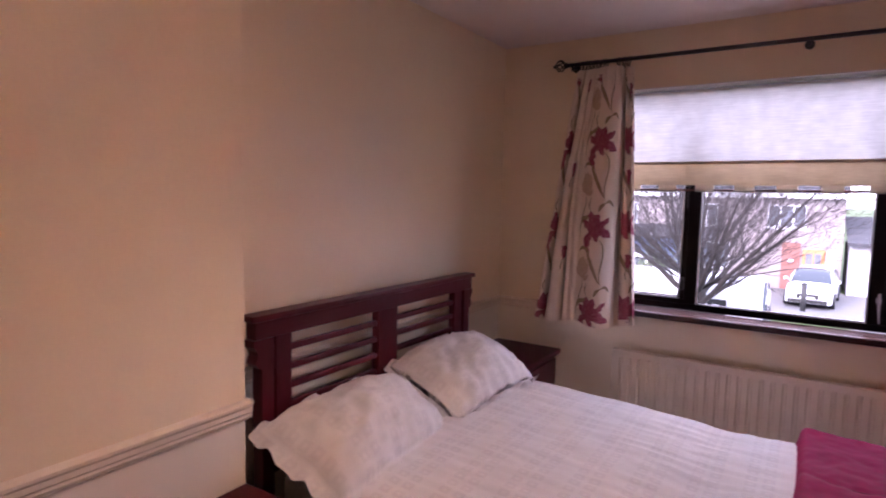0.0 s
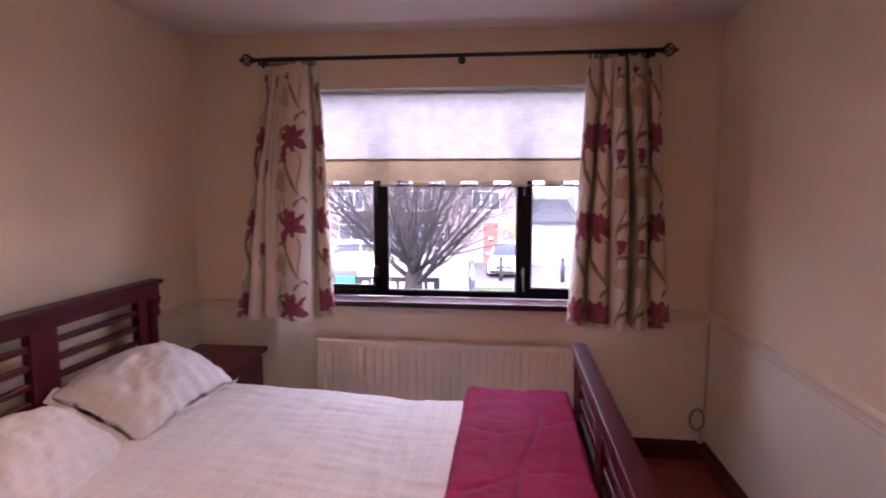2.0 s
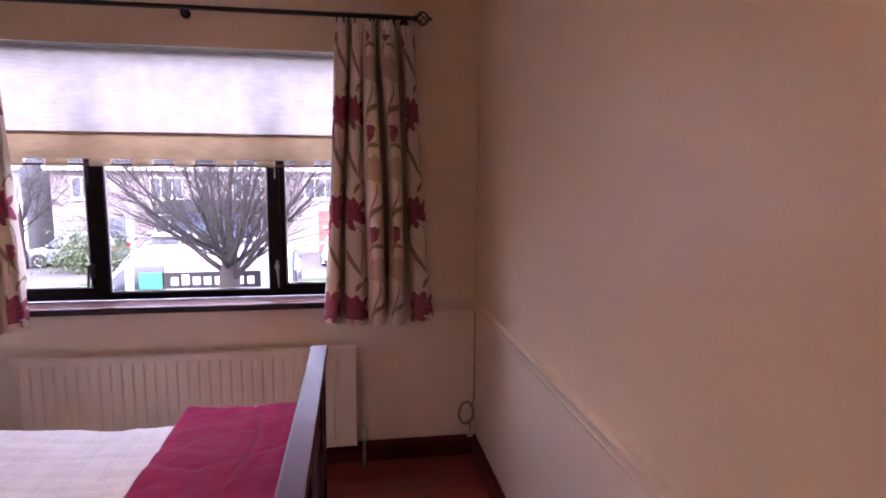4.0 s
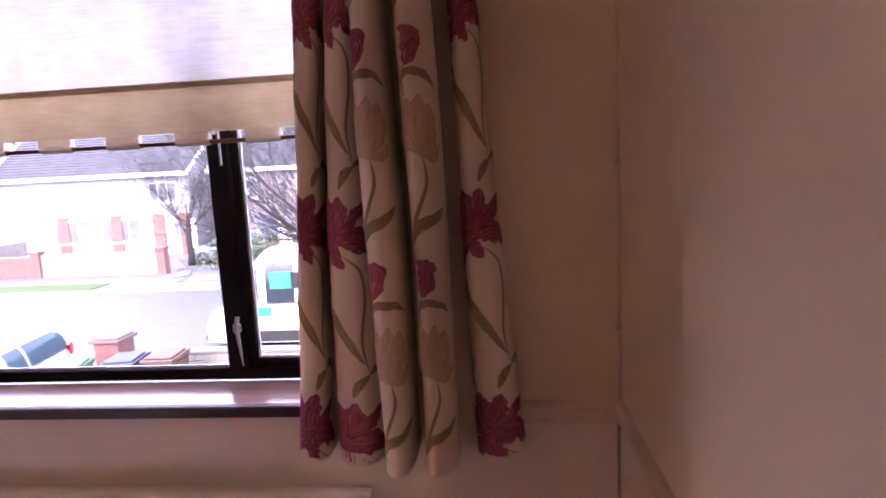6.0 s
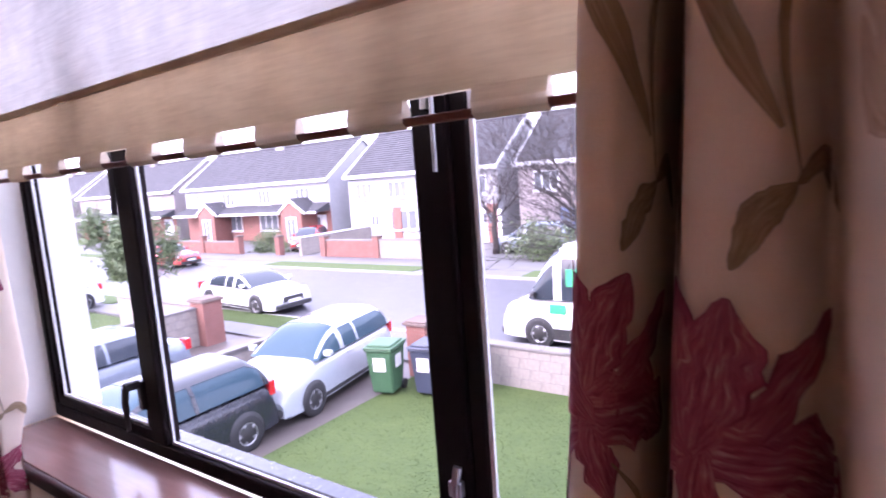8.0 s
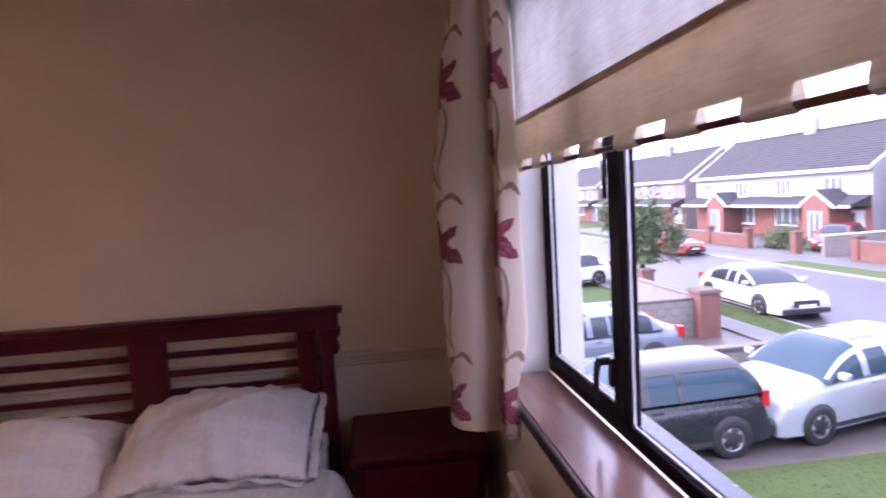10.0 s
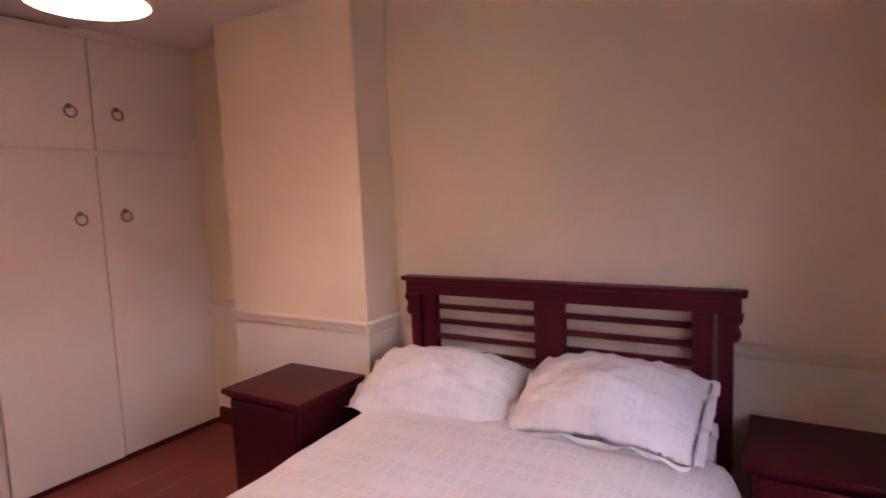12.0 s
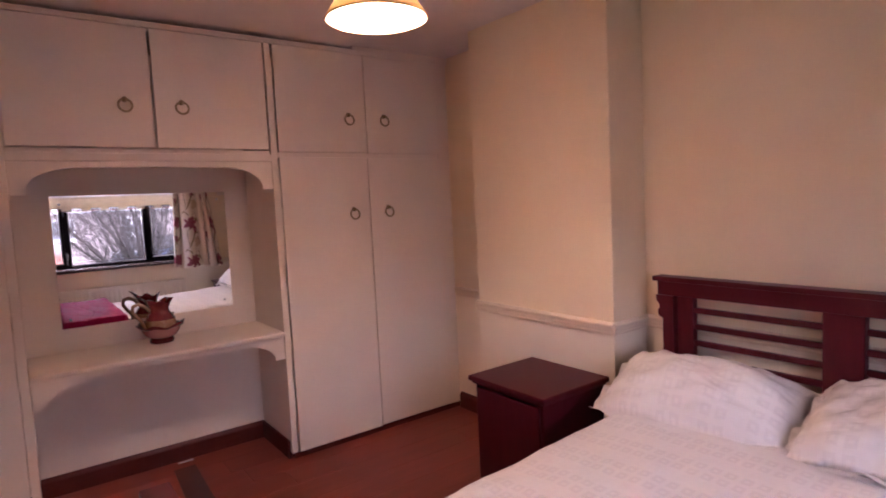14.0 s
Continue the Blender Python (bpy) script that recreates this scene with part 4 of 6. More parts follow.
def build_mirror():
    m = thing("wall_mirror", (1.845, BACK + 0.012, 0.885), "frameless rectangular mirror screwed to the back of the dressing niche", "mirror")
    part("glass", box(1.402, 2.292, BACK + 0.0115, BACK + 0.016, 0.885, 1.590, 0.001), "mirror", m)
    for x in (1.45, 2.25):
        for z in (0.93, 1.545):
            part("screw", tube([(x, BACK + 0.016, z), (x, BACK + 0.0195, z)], 0.006, sides=10), "steel", m)


build_mirror()


def build_jug():
    at = (1.845, -4.03, 0.764)
    b = thing("wash_basin", at, "small crimson and pink glazed china basin on the dressing shelf", "basin")
    part("foot", lathe(((0.0, 0.0), (0.060, 0.0), (0.064, 0.012), (0.058, 0.026), (0.0, 0.026)), at, 28), "jug", b, "crimson foot ring", True)

    def wav(r, h, a):
        k = max(0, (h - 0.07) / 0.03)
        return r * (1 + 0.06 * k * math.sin(6 * a)), h + 0.008 * k * math.sin(6 * a + 1)
    part("bowl", lathe(((0.0, 0.0265), (0.055, 0.0265), (0.080, 0.04), (0.094, 0.062), (0.104, 0.085)), at, 36, wobble=wav), "basin", b, "pink glazed bowl", True)
    part("rim", lathe(((0.104, 0.085), (0.122, 0.100), (0.124, 0.104), (0.102, 0.094), (0.078, 0.055), (0.0, 0.045)), at, 36, wobble=wav), "jug", b, "scalloped crimson rim", True)
    ja = (at[0], at[1], at[2] + 0.045)
    j = thing("jug", ja, "crimson and gilt china jug with scrolled handle in a basin", "jug")
    part("belly", lathe(((0.0, 0.0), (0.045, 0.0), (0.05, 0.01), (0.074, 0.035), (0.080, 0.06), (0.076, 0.085)), ja, 32), "jug_band", j, "gilt banded belly", True)

    def lip(r, h, a):
        k = max(0, (h - 0.13) / 0.05)
        spout = math.exp(-((((a + math.pi - 0.3) % math.tau) - math.pi) / 0.5) ** 2)
        back = math.exp(-((((a - 0.3) % math.tau) - math.pi) / 0.5) ** 2)
        return r * (1 + k * (0.45 * spout + 0.15 * math.sin(5 * a))), h + k * (0.030 * spout + 0.022 * back + 0.008 * math.sin(5 * a))
    part("neck", lathe(((0.076, 0.085), (0.066, 0.105), (0.050, 0.125), (0.046, 0.14), (0.052, 0.16), (0.062, 0.18), (0.064, 0.182), (0.058, 0.178), (0.042, 0.14), (0.060, 0.10), (0.0, 0.02)), ja, 36, wobble=lip), "jug", j, "flared crimson neck", True)
    pts = [(ja[0] + x, ja[1] + 0.01, ja[2] + z) for x, z in ((0.050, 0.135), (0.075, 0.165), (0.105, 0.182), (0.130, 0.172), (0.135, 0.145), (0.118, 0.115), (0.095, 0.085), (0.085, 0.055), (0.072, 0.045))]
    part("handle", tube(pts, [0.009, 0.010, 0.010, 0.010, 0.009, 0.009, 0.009, 0.010, 0.008], sides=10), "jug_band", j, "scrolled gilt handle", True)


build_jug()


# ---- ceiling lamp ----
def build_lamp():
    x, y, z = 1.386, -2.31, 2.10
    l = thing("pendant_lamp", (x, y, CEIL), "lit pendant lamp with a pale yellow fabric shade", "ceiling lamp")
    part("ceiling_rose", lathe(((0.0, 0.0), (0.045, 0.0), (0.043, -0.012), (0.020, -0.024), (0.0, -0.026)), (x, y, CEIL), 24), "plastic", l, "", True)
    part("flex", tube([(x, y, CEIL - 0.02), (x, y, z + 0.20)], 0.004), "plastic", l)
    part("lamp_holder", tube([(x, y, z + 0.210), (x, y, z + 0.165), (x, y, z + 0.155)], [0.014, 0.019, 0.019], sides=14), "plastic", l, "", True)
    part("bulb", lathe(((0.0, 0.04), (0.014, 0.042), (0.026, 0.056), (0.028, 0.072), (0.018, 0.098), (0.013, 0.11)), (x, y, z + 0.045), 20), "bulb", l, "glowing bulb", True).visible_shadow = True
    prof = ((0.175, 0.0), (0.176, 0.006), (0.150, 0.045), (0.120, 0.085), (0.095, 0.125), (0.080, 0.17))
    part("shade", lathe(prof, (x, y, z), 48), "shade", l, "pale yellow pleated shade", True)
    part("lining", lathe([(r - 0.003, h) for r, h in prof], (x, y, z), 48), "lining", l, "white shade lining", True)
    part("rim", tube([(x + 0.175 * math.cos(a), y + 0.175 * math.sin(a), z + 0.002) for a in (i * math.tau / 48 for i in range(48))], 0.0035, sides=6, closed=True), "shade", l, "corded rim")
    s = bmesh.new()
    for k in range(3):
        a = k * math.tau / 3
        tube([(x + 0.018 * math.cos(a), y + 0.018 * math.sin(a), z + 0.165), (x + 0.081 * math.cos(a), y + 0.081 * math.sin(a), z + 0.165)], 0.002, s, 5)
    part("shade_carrier", s, "steel", l)


build_lamp()


# ---- cable coil in the corner ----
def build_coil():
    x, y, z = 2.968, -0.032, 0.245
    c = thing("cable_coil", (x, y, 0.11), "coiled grey aerial cable hanging in the corner above the skirting", "cable")
    pts = []
    for i in range(70):
        a = i / 69 * math.tau * 3.2
        r = 0.040 + 0.004 * math.sin(i * 0.7)
        pts.append((x + r * math.cos(a), y + 0.008 * math.sin(i * 0.31), z + 1.45 * r * math.sin(a)))
    part("coil", tube(pts, 0.0032, sides=6), "cable", c)
    part("lead", tube([(3.017, -0.008, 0.80), (3.016, -0.008, 0.5), (3.015, -0.009, 0.32), (3.0, -0.02, 0.28)], 0.003, sides=6), "cable", c)
    part("tail", tube([(x + 0.02, y, z - 0.055), (x + 0.024, y, 0.16), (x + 0.022, y, 0.115)], 0.0032, sides=6), "cable", c)
    part("plug", box(x + 0.008, x + 0.036, y - 0.012, y + 0.012, 0.1105, 0.150, 0.003), "plastic", c, "cream cable plug")


build_coil()


def build_corner_lead():
    c = thing("corner_cable", (RX - 0.006, -0.006, 0.87), "thin painted-over aerial cable running up the wall corner", "cable")
    part("lead", tube([(RX - 0.005 + 0.002 * math.sin(k * 1.7), -0.006, 0.868 + k * 0.1) for k in range(13)], 0.0038, sides=6), "rail", c, "", True)
    for z in (1.05, 1.45, 1.85):
        part("clip", box(RX - 0.014, RX - 0.001, -0.015, -0.001, z, z + 0.016, 0.002), "plastic", c)


build_corner_lead()


def build_floor_strip():
    f = thing("floor_strip", (1.79, -3.8, 0), "thin dark maroon slab on the floor under the dressing shelf", "floor strip")
    # thin dark slab on the boards, then a thin white bar beyond its far end
    part("strip", prism([(1.725, -4.06), (1.84, -4.06), (1.865, -3.66), (1.87, -3.42), (1.75, -3.42), (1.745, -3.62)], "z", 0.0002, 0.006), "skirting", f)
    part("white_sliver", box(1.715, 1.80, -4.155, -4.145, 0.0002, 0.006, 0.001), "seal", f, "thin white sliver")


build_floor_strip()

# ==== outside ====
M.update({
    "lawn": surface("lawn_turf", (0.036, 0.064, 0.010), (0.055, 0.086, 0.016), 18, 0.9, 0.5, depth=0.03),
    "blade": surface("grass_blades", (0.036, 0.066, 0.010), (0.058, 0.092, 0.018), 6, 0.7, 0.0),
    "tarmac": surface("wet_tarmac", (0.045, 0.045, 0.052), (0.070, 0.070, 0.080), 24, 0.42, 0.25, depth=0.01),
    "drive": surface("brown_grey_driveway", (0.075, 0.062, 0.055), (0.115, 0.098, 0.088), 30, 0.5, 0.3, depth=0.01),
    "paving": surface("concrete_paving", (0.085, 0.083, 0.082), (0.12, 0.117, 0.115), 16, 0.6, 0.2, depth=0.006),
    "kerb": surface("kerb_stone", (0.24, 0.235, 0.23), (0.30, 0.295, 0.29), 30, 0.7, 0.2),
    "block": surface("grey_block_wall", (0.20, 0.175, 0.155), (0.28, 0.25, 0.22), 14, 0.8, 0.4, depth=0.01),
    "brick": surface("red_brick", (0.17, 0.075, 0.06), (0.235, 0.105, 0.085), 22, 0.8, 0.4, depth=0.01),
    "cap": surface("concrete_coping", (0.12, 0.11, 0.105), (0.18, 0.168, 0.158), 20, 0.8, 0.3),
    "brown_cap": surface("brown_coping", (0.10, 0.07, 0.06), (0.15, 0.11, 0.095), 20, 0.8, 0.3),
    "white_render": surface("white_render", (0.29, 0.29, 0.30), (0.34, 0.34, 0.35), 9, 0.8, 0.3, depth=0.01),
    "tan_render": surface("tan_render", (0.34, 0.275, 0.20), (0.40, 0.33, 0.25), 9, 0.8, 0.3, depth=0.01),
    "pink_render": surface("grey_pink_render", (0.22, 0.19, 0.19), (0.26, 0.23, 0.23), 9, 0.8, 0.3, depth=0.01),
    "slate": surface("dark_roof_tile", (0.030, 0.030, 0.034), (0.055, 0.054, 0.060), 16, 0.85, 0.3, (0.3, 1, 1), depth=0.01),
    "white_upvc": surface("white_upvc", (0.60, 0.61, 0.63), (0.65, 0.66, 0.67), 20, 0.4, 0.02),
    "house_glass": surface("house_window_glass", (0.10, 0.11, 0.13), (0.16, 0.17, 0.19), 1.2, 0.06, 0.0),
    "orange_door": surface("orange_wood_door", (0.40, 0.16, 0.06), (0.48, 0.21, 0.085), 14, 0.4, 0.1, (1, 1, 0.2)),
    "blue_door_and_shade": surface("blue_door_and_porch_shade", (0.10, 0.13, 0.24), (0.13, 0.17, 0.30), 14, 0.4, 0.05),
    "red_door": surface("red_painted_door", (0.25, 0.03, 0.035), (0.31, 0.045, 0.05), 14, 0.4, 0.05),
    "silver_paint": surface("silver_car_paint", (0.34, 0.37, 0.40), (0.39, 0.42, 0.45), 200, 0.28, 0.0, coat=0.8, metal=0.2),
    "black_paint": surface("black_car_paint", (0.012, 0.014, 0.02), (0.02, 0.023, 0.03), 200, 0.22, 0.0, coat=0.35),
    "white_paint": surface("white_car_paint", (0.58, 0.59, 0.61), (0.62, 0.63, 0.64), 200, 0.25, 0.0, coat=0.8),
    "red_paint": surface("red_car_paint", (0.36, 0.02, 0.022), (0.44, 0.03, 0.03), 200, 0.22, 0.0, coat=0.9),
    "blue_paint": surface("grey_blue_car_paint", (0.13, 0.16, 0.20), (0.17, 0.20, 0.24), 200, 0.22, 0.0, coat=0.9),
    "car_glass": principled("dark_car_glass", (0.03, 0.038, 0.048), 0.05, 0.0, 0.1, 0.4),
    "windscreen": principled("bluish_windscreen", (0.035, 0.065, 0.085), 0.08, 0.0, 0.0, 0.22),
    "tyre": surface("tyre_rubber", (0.014, 0.014, 0.015), (0.024, 0.024, 0.025), 60, 0.8, 0.1),
    "alloy": surface("alloy_wheel", (0.36, 0.37, 0.39), (0.46, 0.47, 0.49), 60, 0.3, 0.02, metal=0.8),
    "lamp_clear": principled("clear_headlamp", (0.62, 0.64, 0.66), 0.1, 0.2, 0.6),
    "lamp_red": principled("red_tail_lamp", (0.45, 0.015, 0.02), 0.15, 0.0, 0.6),
    "trim_black": surface("black_car_trim", (0.015, 0.015, 0.016), (0.03, 0.03, 0.03), 60, 0.6, 0.05),
    "plate": surface("number_plate", (0.62, 0.62, 0.60), (0.68, 0.68, 0.66), 60, 0.4, 0.0),
    "green_bin": surface("green_bin_plastic", (0.030, 0.085, 0.040), (0.045, 0.115, 0.055), 30, 0.5, 0.1),
    "navy_bin": surface("navy_bin_plastic", (0.025, 0.032, 0.055), (0.04, 0.048, 0.075), 30, 0.5, 0.1),
    "brown_bin": surface("brown_bin_plastic", (0.075, 0.035, 0.022), (0.105, 0.05, 0.032), 30, 0.5, 0.1),
    "sticker": surface("white_sticker", (0.62, 0.60, 0.58), (0.70, 0.68, 0.66), 40, 0.5, 0.0),
    "sticker_red": surface("red_sticker", (0.40, 0.03, 0.03), (0.46, 0.05, 0.05), 40, 0.5, 0.0),
    "sign_green": surface("green_sign_panel", (0.02, 0.30, 0.13), (0.03, 0.36, 0.17), 40, 0.4, 0.0),
    "sign_black": surface("black_sign_panel", (0.014, 0.014, 0.015), (0.022, 0.022, 0.024), 40, 0.4, 0.0),
    "bark": surface("grey_brown_bark", (0.020, 0.016, 0.015), (0.038, 0.030, 0.027), 18, 0.9, 0.6, (1, 1, 0.25), depth=0.02),
    "leaf": surface("shrub_leaves", (0.055, 0.085, 0.035), (0.11, 0.145, 0.065), 3, 0.6, 0.0),
    "far_wood": surface("far_trees", (0.07, 0.075, 0.065), (0.11, 0.11, 0.095), 0.4, 0.9, 0.0),
})

# ground: one sheet to the horizon; the road and its pavements lie on it
structure("ground", box(-400, 400, 0.20, 900, G - 0.6, G - 0.02), "lawn", "flat grassy ground reaching to the horizon")
structure("road", box(-300, 300, 11.6, 19.3, G - 0.05, G + 0.004), "tarmac", "damp dark grey tarmac residential road")
structure("pavement_near", box(-300, 300, 9.45, 10.35, G - 0.05, G + 0.075), "paving", "pale concrete pavement in front of the garden wall")
structure("pavement_far", box(-300, 300, 20.9, 22.9, G - 0.05, G + 0.075), "paving", "pale concrete pavement across the road")
structure("trim_kerb_near", box(-300, 300, 11.42, 11.56, G - 0.05, G + 0.085, 0.01), "kerb", "grey kerb stones along the road")
structure("trim_kerb_far", box(-300, 300, 19.34, 19.48, G - 0.05, G + 0.085, 0.01), "kerb", "grey kerb stones along the road")
for i, (a, b) in enumerate(((-60, -22), (-17.2, -11.0), (-3.6, 40))):
    structure("verge_near_%d" % (i + 1), box(a, b, 10.36, 11.41, G - 0.05, G + 0.10, 0.02), "lawn", "grass verge beside the kerb")
for a, b in ((-22, -17.2), (-11.0, -3.6)):
    structure("pavement_crossover", box(a, b, 10.36, 11.41, G - 0.05, G + 0.06), "paving", "concrete driveway crossover")
for i, (a, b) in enumerate(((-70, -38), (-24, -13.5), (-8, 3), (8, 40))):
    structure("verge_far_%d" % (i + 1), box(a, b, 19.49, 20.88, G - 0.05, G + 0.10, 0.02), "lawn", "grass verge across the road")
for a, b in ((-38, -24), (-13.5, -8), (3, 8)):
    structure("pavement_crossover", box(a, b, 19.49, 20.88, G - 0.05, G + 0.06), "paving", "concrete driveway crossover")
structure("driveway", box(-8.55, -5.05, 0.40, 9.44, G - 0.05, G + 0.02), "drive", "brown-grey tarmac driveway")
structure("driveway_neighbour", box(-16, -8.75, 0.40, 9.44, G - 0.05, G + 0.02), "drive", "brown-grey tarmac driveway")
structure("driveway_across", box(-60, 60, 23.2, 29.9, G - 0.05, G + 0.01), "paving", "pale paved front gardens across the road")
structure("lawn", box(-5.04, 9, 0.40, 9.0, G - 0.05, G + 0.06, 0.02), "lawn", "bright green front lawn")


def tufts(name, x0, x1, y0, y1, z, n, seed, label):
    r = np.random.RandomState(seed)
    p = np.column_stack([r.uniform(x0, x1, n), r.uniform(y0, y1, n)])
    a, h, l = r.uniform(0, 6.3, n), r.uniform(0.01, 0.028, n), r.uniform(-0.03, 0.03, (n, 2))
    v = np.empty((n, 3, 3))
    v[:, 0] = np.column_stack([p[:, 0] + 0.012 * np.cos(a), p[:, 1] + 0.012 * np.sin(a), np.full(n, z)])
    v[:, 1] = np.column_stack([p[:, 0] - 0.012 * np.cos(a), p[:, 1] - 0.012 * np.sin(a), np.full(n, z)])
    v[:, 2] = np.column_stack([p + l, z + h])
    me = bpy.data.meshes.new(name)
    me.from_pydata(v.reshape(-1, 3).tolist(), [], np.arange(3 * n).reshape(-1, 3).tolist())
    me.materials.append(M["blade"])
    tagged(new(name, me), label, "grass", kind="stuff")


tufts("grass", -5.0, 3.0, 3.0, 8.9, G + 0.055, 26000, 4, "short damp green grass on the front lawn")
tufts("grass", -17.1, -11.1, 10.4, 11.4, G + 0.095, 9000, 7, "short green grass on the roadside verge")


def coursed_wall(name, x0, x1, y0, y1, h, mat, cap, label, cap_h=0.07, top="cap"):
    """A garden wall of single blocks or bricks with recessed joints and a coping."""
    w = thing(name, ((x0 + x1) / 2, (y0 + y1) / 2, G), label, "garden wall")
    part("core", box(x0 + 0.008, x1 - 0.008, y0 + 0.008, y1 - 0.008, G - 0.05, G + h), "cap", w, "grey mortar core")
    along_x = (x1 - x0) > (y1 - y0)
    ln, bl, bh = (x1 - x0, 0.44, 0.215) if along_x else (y1 - y0, 0.44, 0.215)
    if mat == "brick":
        bl, bh = 0.225, 0.075
    rows = int(round(h / bh))
    bm = bmesh.new()
    far = max(abs(x0), abs(x1)) > 14 or y0 > 15
    count = 0
    meshes = {}
    for r in range(rows):
        s = (r % 2) * bl / 2 - bl / 2
        while s < ln:
            a, b = max(0.0, s) + 0.005, min(ln, s + bl) - 0.005
            if b - a > 0.03:
                za, zb = G + r * bh + 0.004, G + min(h, (r + 1) * bh) - 0.004
                q = (x0 + a, x0 + b, y0, y1, za, zb) if along_x else (x0, x1, y0 + a, y0 + b, za, zb)
                if far or count >= 150:
                    box(*q, bm=bm)
                else:
                    key = (round(b - a, 3), round(zb - za, 3))
                    c = Vector(((q[0] + q[1]) / 2, (q[2] + q[3]) / 2, (q[4] + q[5]) / 2))
                    if key not in meshes:
                        o = part("stone" if mat == "block" else "brick", box(q[0] - c.x, q[1] - c.x, q[2] - c.y, q[3] - c.y, q[4] - c.z, q[5] - c.z, 0.006, seg=1), mat)
                        meshes[key] = o.data
                    else:
                        o = new("stone" if mat == "block" else "brick", meshes[key])
                    o.parent = w
                    o.location = c - Vector(w.location)
                    count += 1
            s += bl
    if len(bm.verts):
        o = part("courses", bm, mat, w)
        o["kind"] = "stuff"
    else:
        bm.free()
    part("coping", box(x0 - 0.03, x1 + 0.03, y0 - 0.03, y1 + 0.03, G + h + 0.002, G + h + cap_h, 0.015), top, w, "weathered coping")
    return w


def pillar(x, y, h, size=0.45, mat="brick", top="brown_cap"):
    p = thing("gate_pillar", (x, y, G), "square brick gate pillar with a projecting coping", "gate pillar", "gate pillars")
    part("core", box(x - size / 2 + 0.008, x + size / 2 - 0.008, y - size / 2 + 0.008, y + size / 2 - 0.008, G - 0.05, G + h), "cap", p, "mortar core")
    bm = bmesh.new()
    k = 0
    z = 0.0
    while z < h - 0.01:
        o = (k % 2) * 0.06
        for a0, a1 in ((-size / 2, -0.02 + o - 0.003), (-0.02 + o + 0.003, size / 2)):
            box(x + a0, x + a1, y - size / 2, y + size / 2, G + z + 0.003, G + min(h, z + 0.075) - 0.003, bm=bm)
        z += 0.075
        k += 1
    o = part("courses", bm, mat, p)
    o["kind"] = "stuff"
    c = box(x - size / 2 - 0.06, x + size / 2 + 0.06, y - size / 2 - 0.06, y + size / 2 + 0.06, G + h + 0.001, G + h + 0.06, 0.01)
    box(x - size / 2 - 0.02, x + size / 2 + 0.02, y - size / 2 - 0.02, y + size / 2 + 0.02, G + h + 0.055, G + h + 0.10, 0.02, c)
    part("coping", c, top, p, "weathered brown coping")


pillar(-7.6, 9.2, 1.15)
pillar(-4.95, 9.0, 1.15, 0.5)
pillar(-12.3, 8.6, 1.25, 0.6)
pillar(-17.5, 9.5, 1.15)
coursed_wall("garden_wall", -8.74, -8.56, 0.42, 9.1, 0.72, "block", 1, "low grey block wall between two driveways")
coursed_wall("garden_wall", -4.65, 6.5, 9.05, 9.27, 0.80, "block", 1, "grey block garden wall along the pavement")
coursed_wall("garden_wall", -12.55, -12.33, 1.5, 8.3, 1.05, "block", 1, "grey block wall beyond the next driveway")
coursed_wall("garden_wall", -17.2, -12.6, 8.5, 8.72, 1.05, "block", 1, "grey block wall fronting the next garden")
coursed_wall("garden_wall", -22.5, -18.6, 23.0, 23.22, 1.0, "brick", 1, "red brick garden wall across the road")
coursed_wall("garden_wall", -18.5, -12.6, 23.0, 23.22, 1.05, "block", 1, "grey stone garden wall across the road")
coursed_wall("garden_wall", -44.5, -31.0, 23.0, 23.22, 0.85, "brick", 1, "red brick garden wall with pale panels across the road")
coursed_wall("garden_wall", 5.5, 18, 23.0, 23.22, 0.9, "block", 1, "grey block garden wall across the road")
coursed_wall("garden_wall", -25.2, -25.0, 23.3, 29.8, 1.1, "block", 1, "white coped wall between gardens across the road", top="white_upvc")
for x in (-22.7, -18.55, -12.45, -30.9, -35, -39, -26.8):
    pillar(x, 23.1, 1.2, 0.4)


# ---- vehicles ----
def wheel(parent, x, y, r, out):
    w = part("wheel", lathe(((r * 0.62, -0.09), (r * 0.95, -0.10), (r, -0.08), (r, 0.08), (r * 0.95, 0.10), (r * 0.62, 0.09)), (0, 0, 0), 28), "tyre", None, "black tyre", True)
    w.parent = parent
    w.matrix_basis = Matrix.Translation((x, y, r)) @ pose(0, 0, 0, -90 * out, 0, 0)
    bm = lathe(((0.0, 0.062), (r * 0.14, 0.066), (r * 0.18, 0.05)), (0, 0, 0), 20)
    lathe(((r * 0.54, 0.05), (r * 0.58, 0.088), (r * 0.64, 0.088)), (0, 0, 0), 28, bm)
    for k in range(5):
        a = k * math.tau / 5
        for s in (-0.14, 0.14):
            tube([(r * 0.15 * math.cos(a + s), r * 0.15 * math.sin(a + s), 0.055), (r * 0.58 * math.cos(a + s * 0.7), r * 0.58 * math.sin(a + s * 0.7), 0.075)], 0.018, bm, 5)
    lathe(((0.0, 0.02), (r * 0.60, 0.02)), (0, 0, 0), 20, bm)
    rim = part("rim", bm, "alloy", None, "silver alloy rim", True)
    rim.parent = w


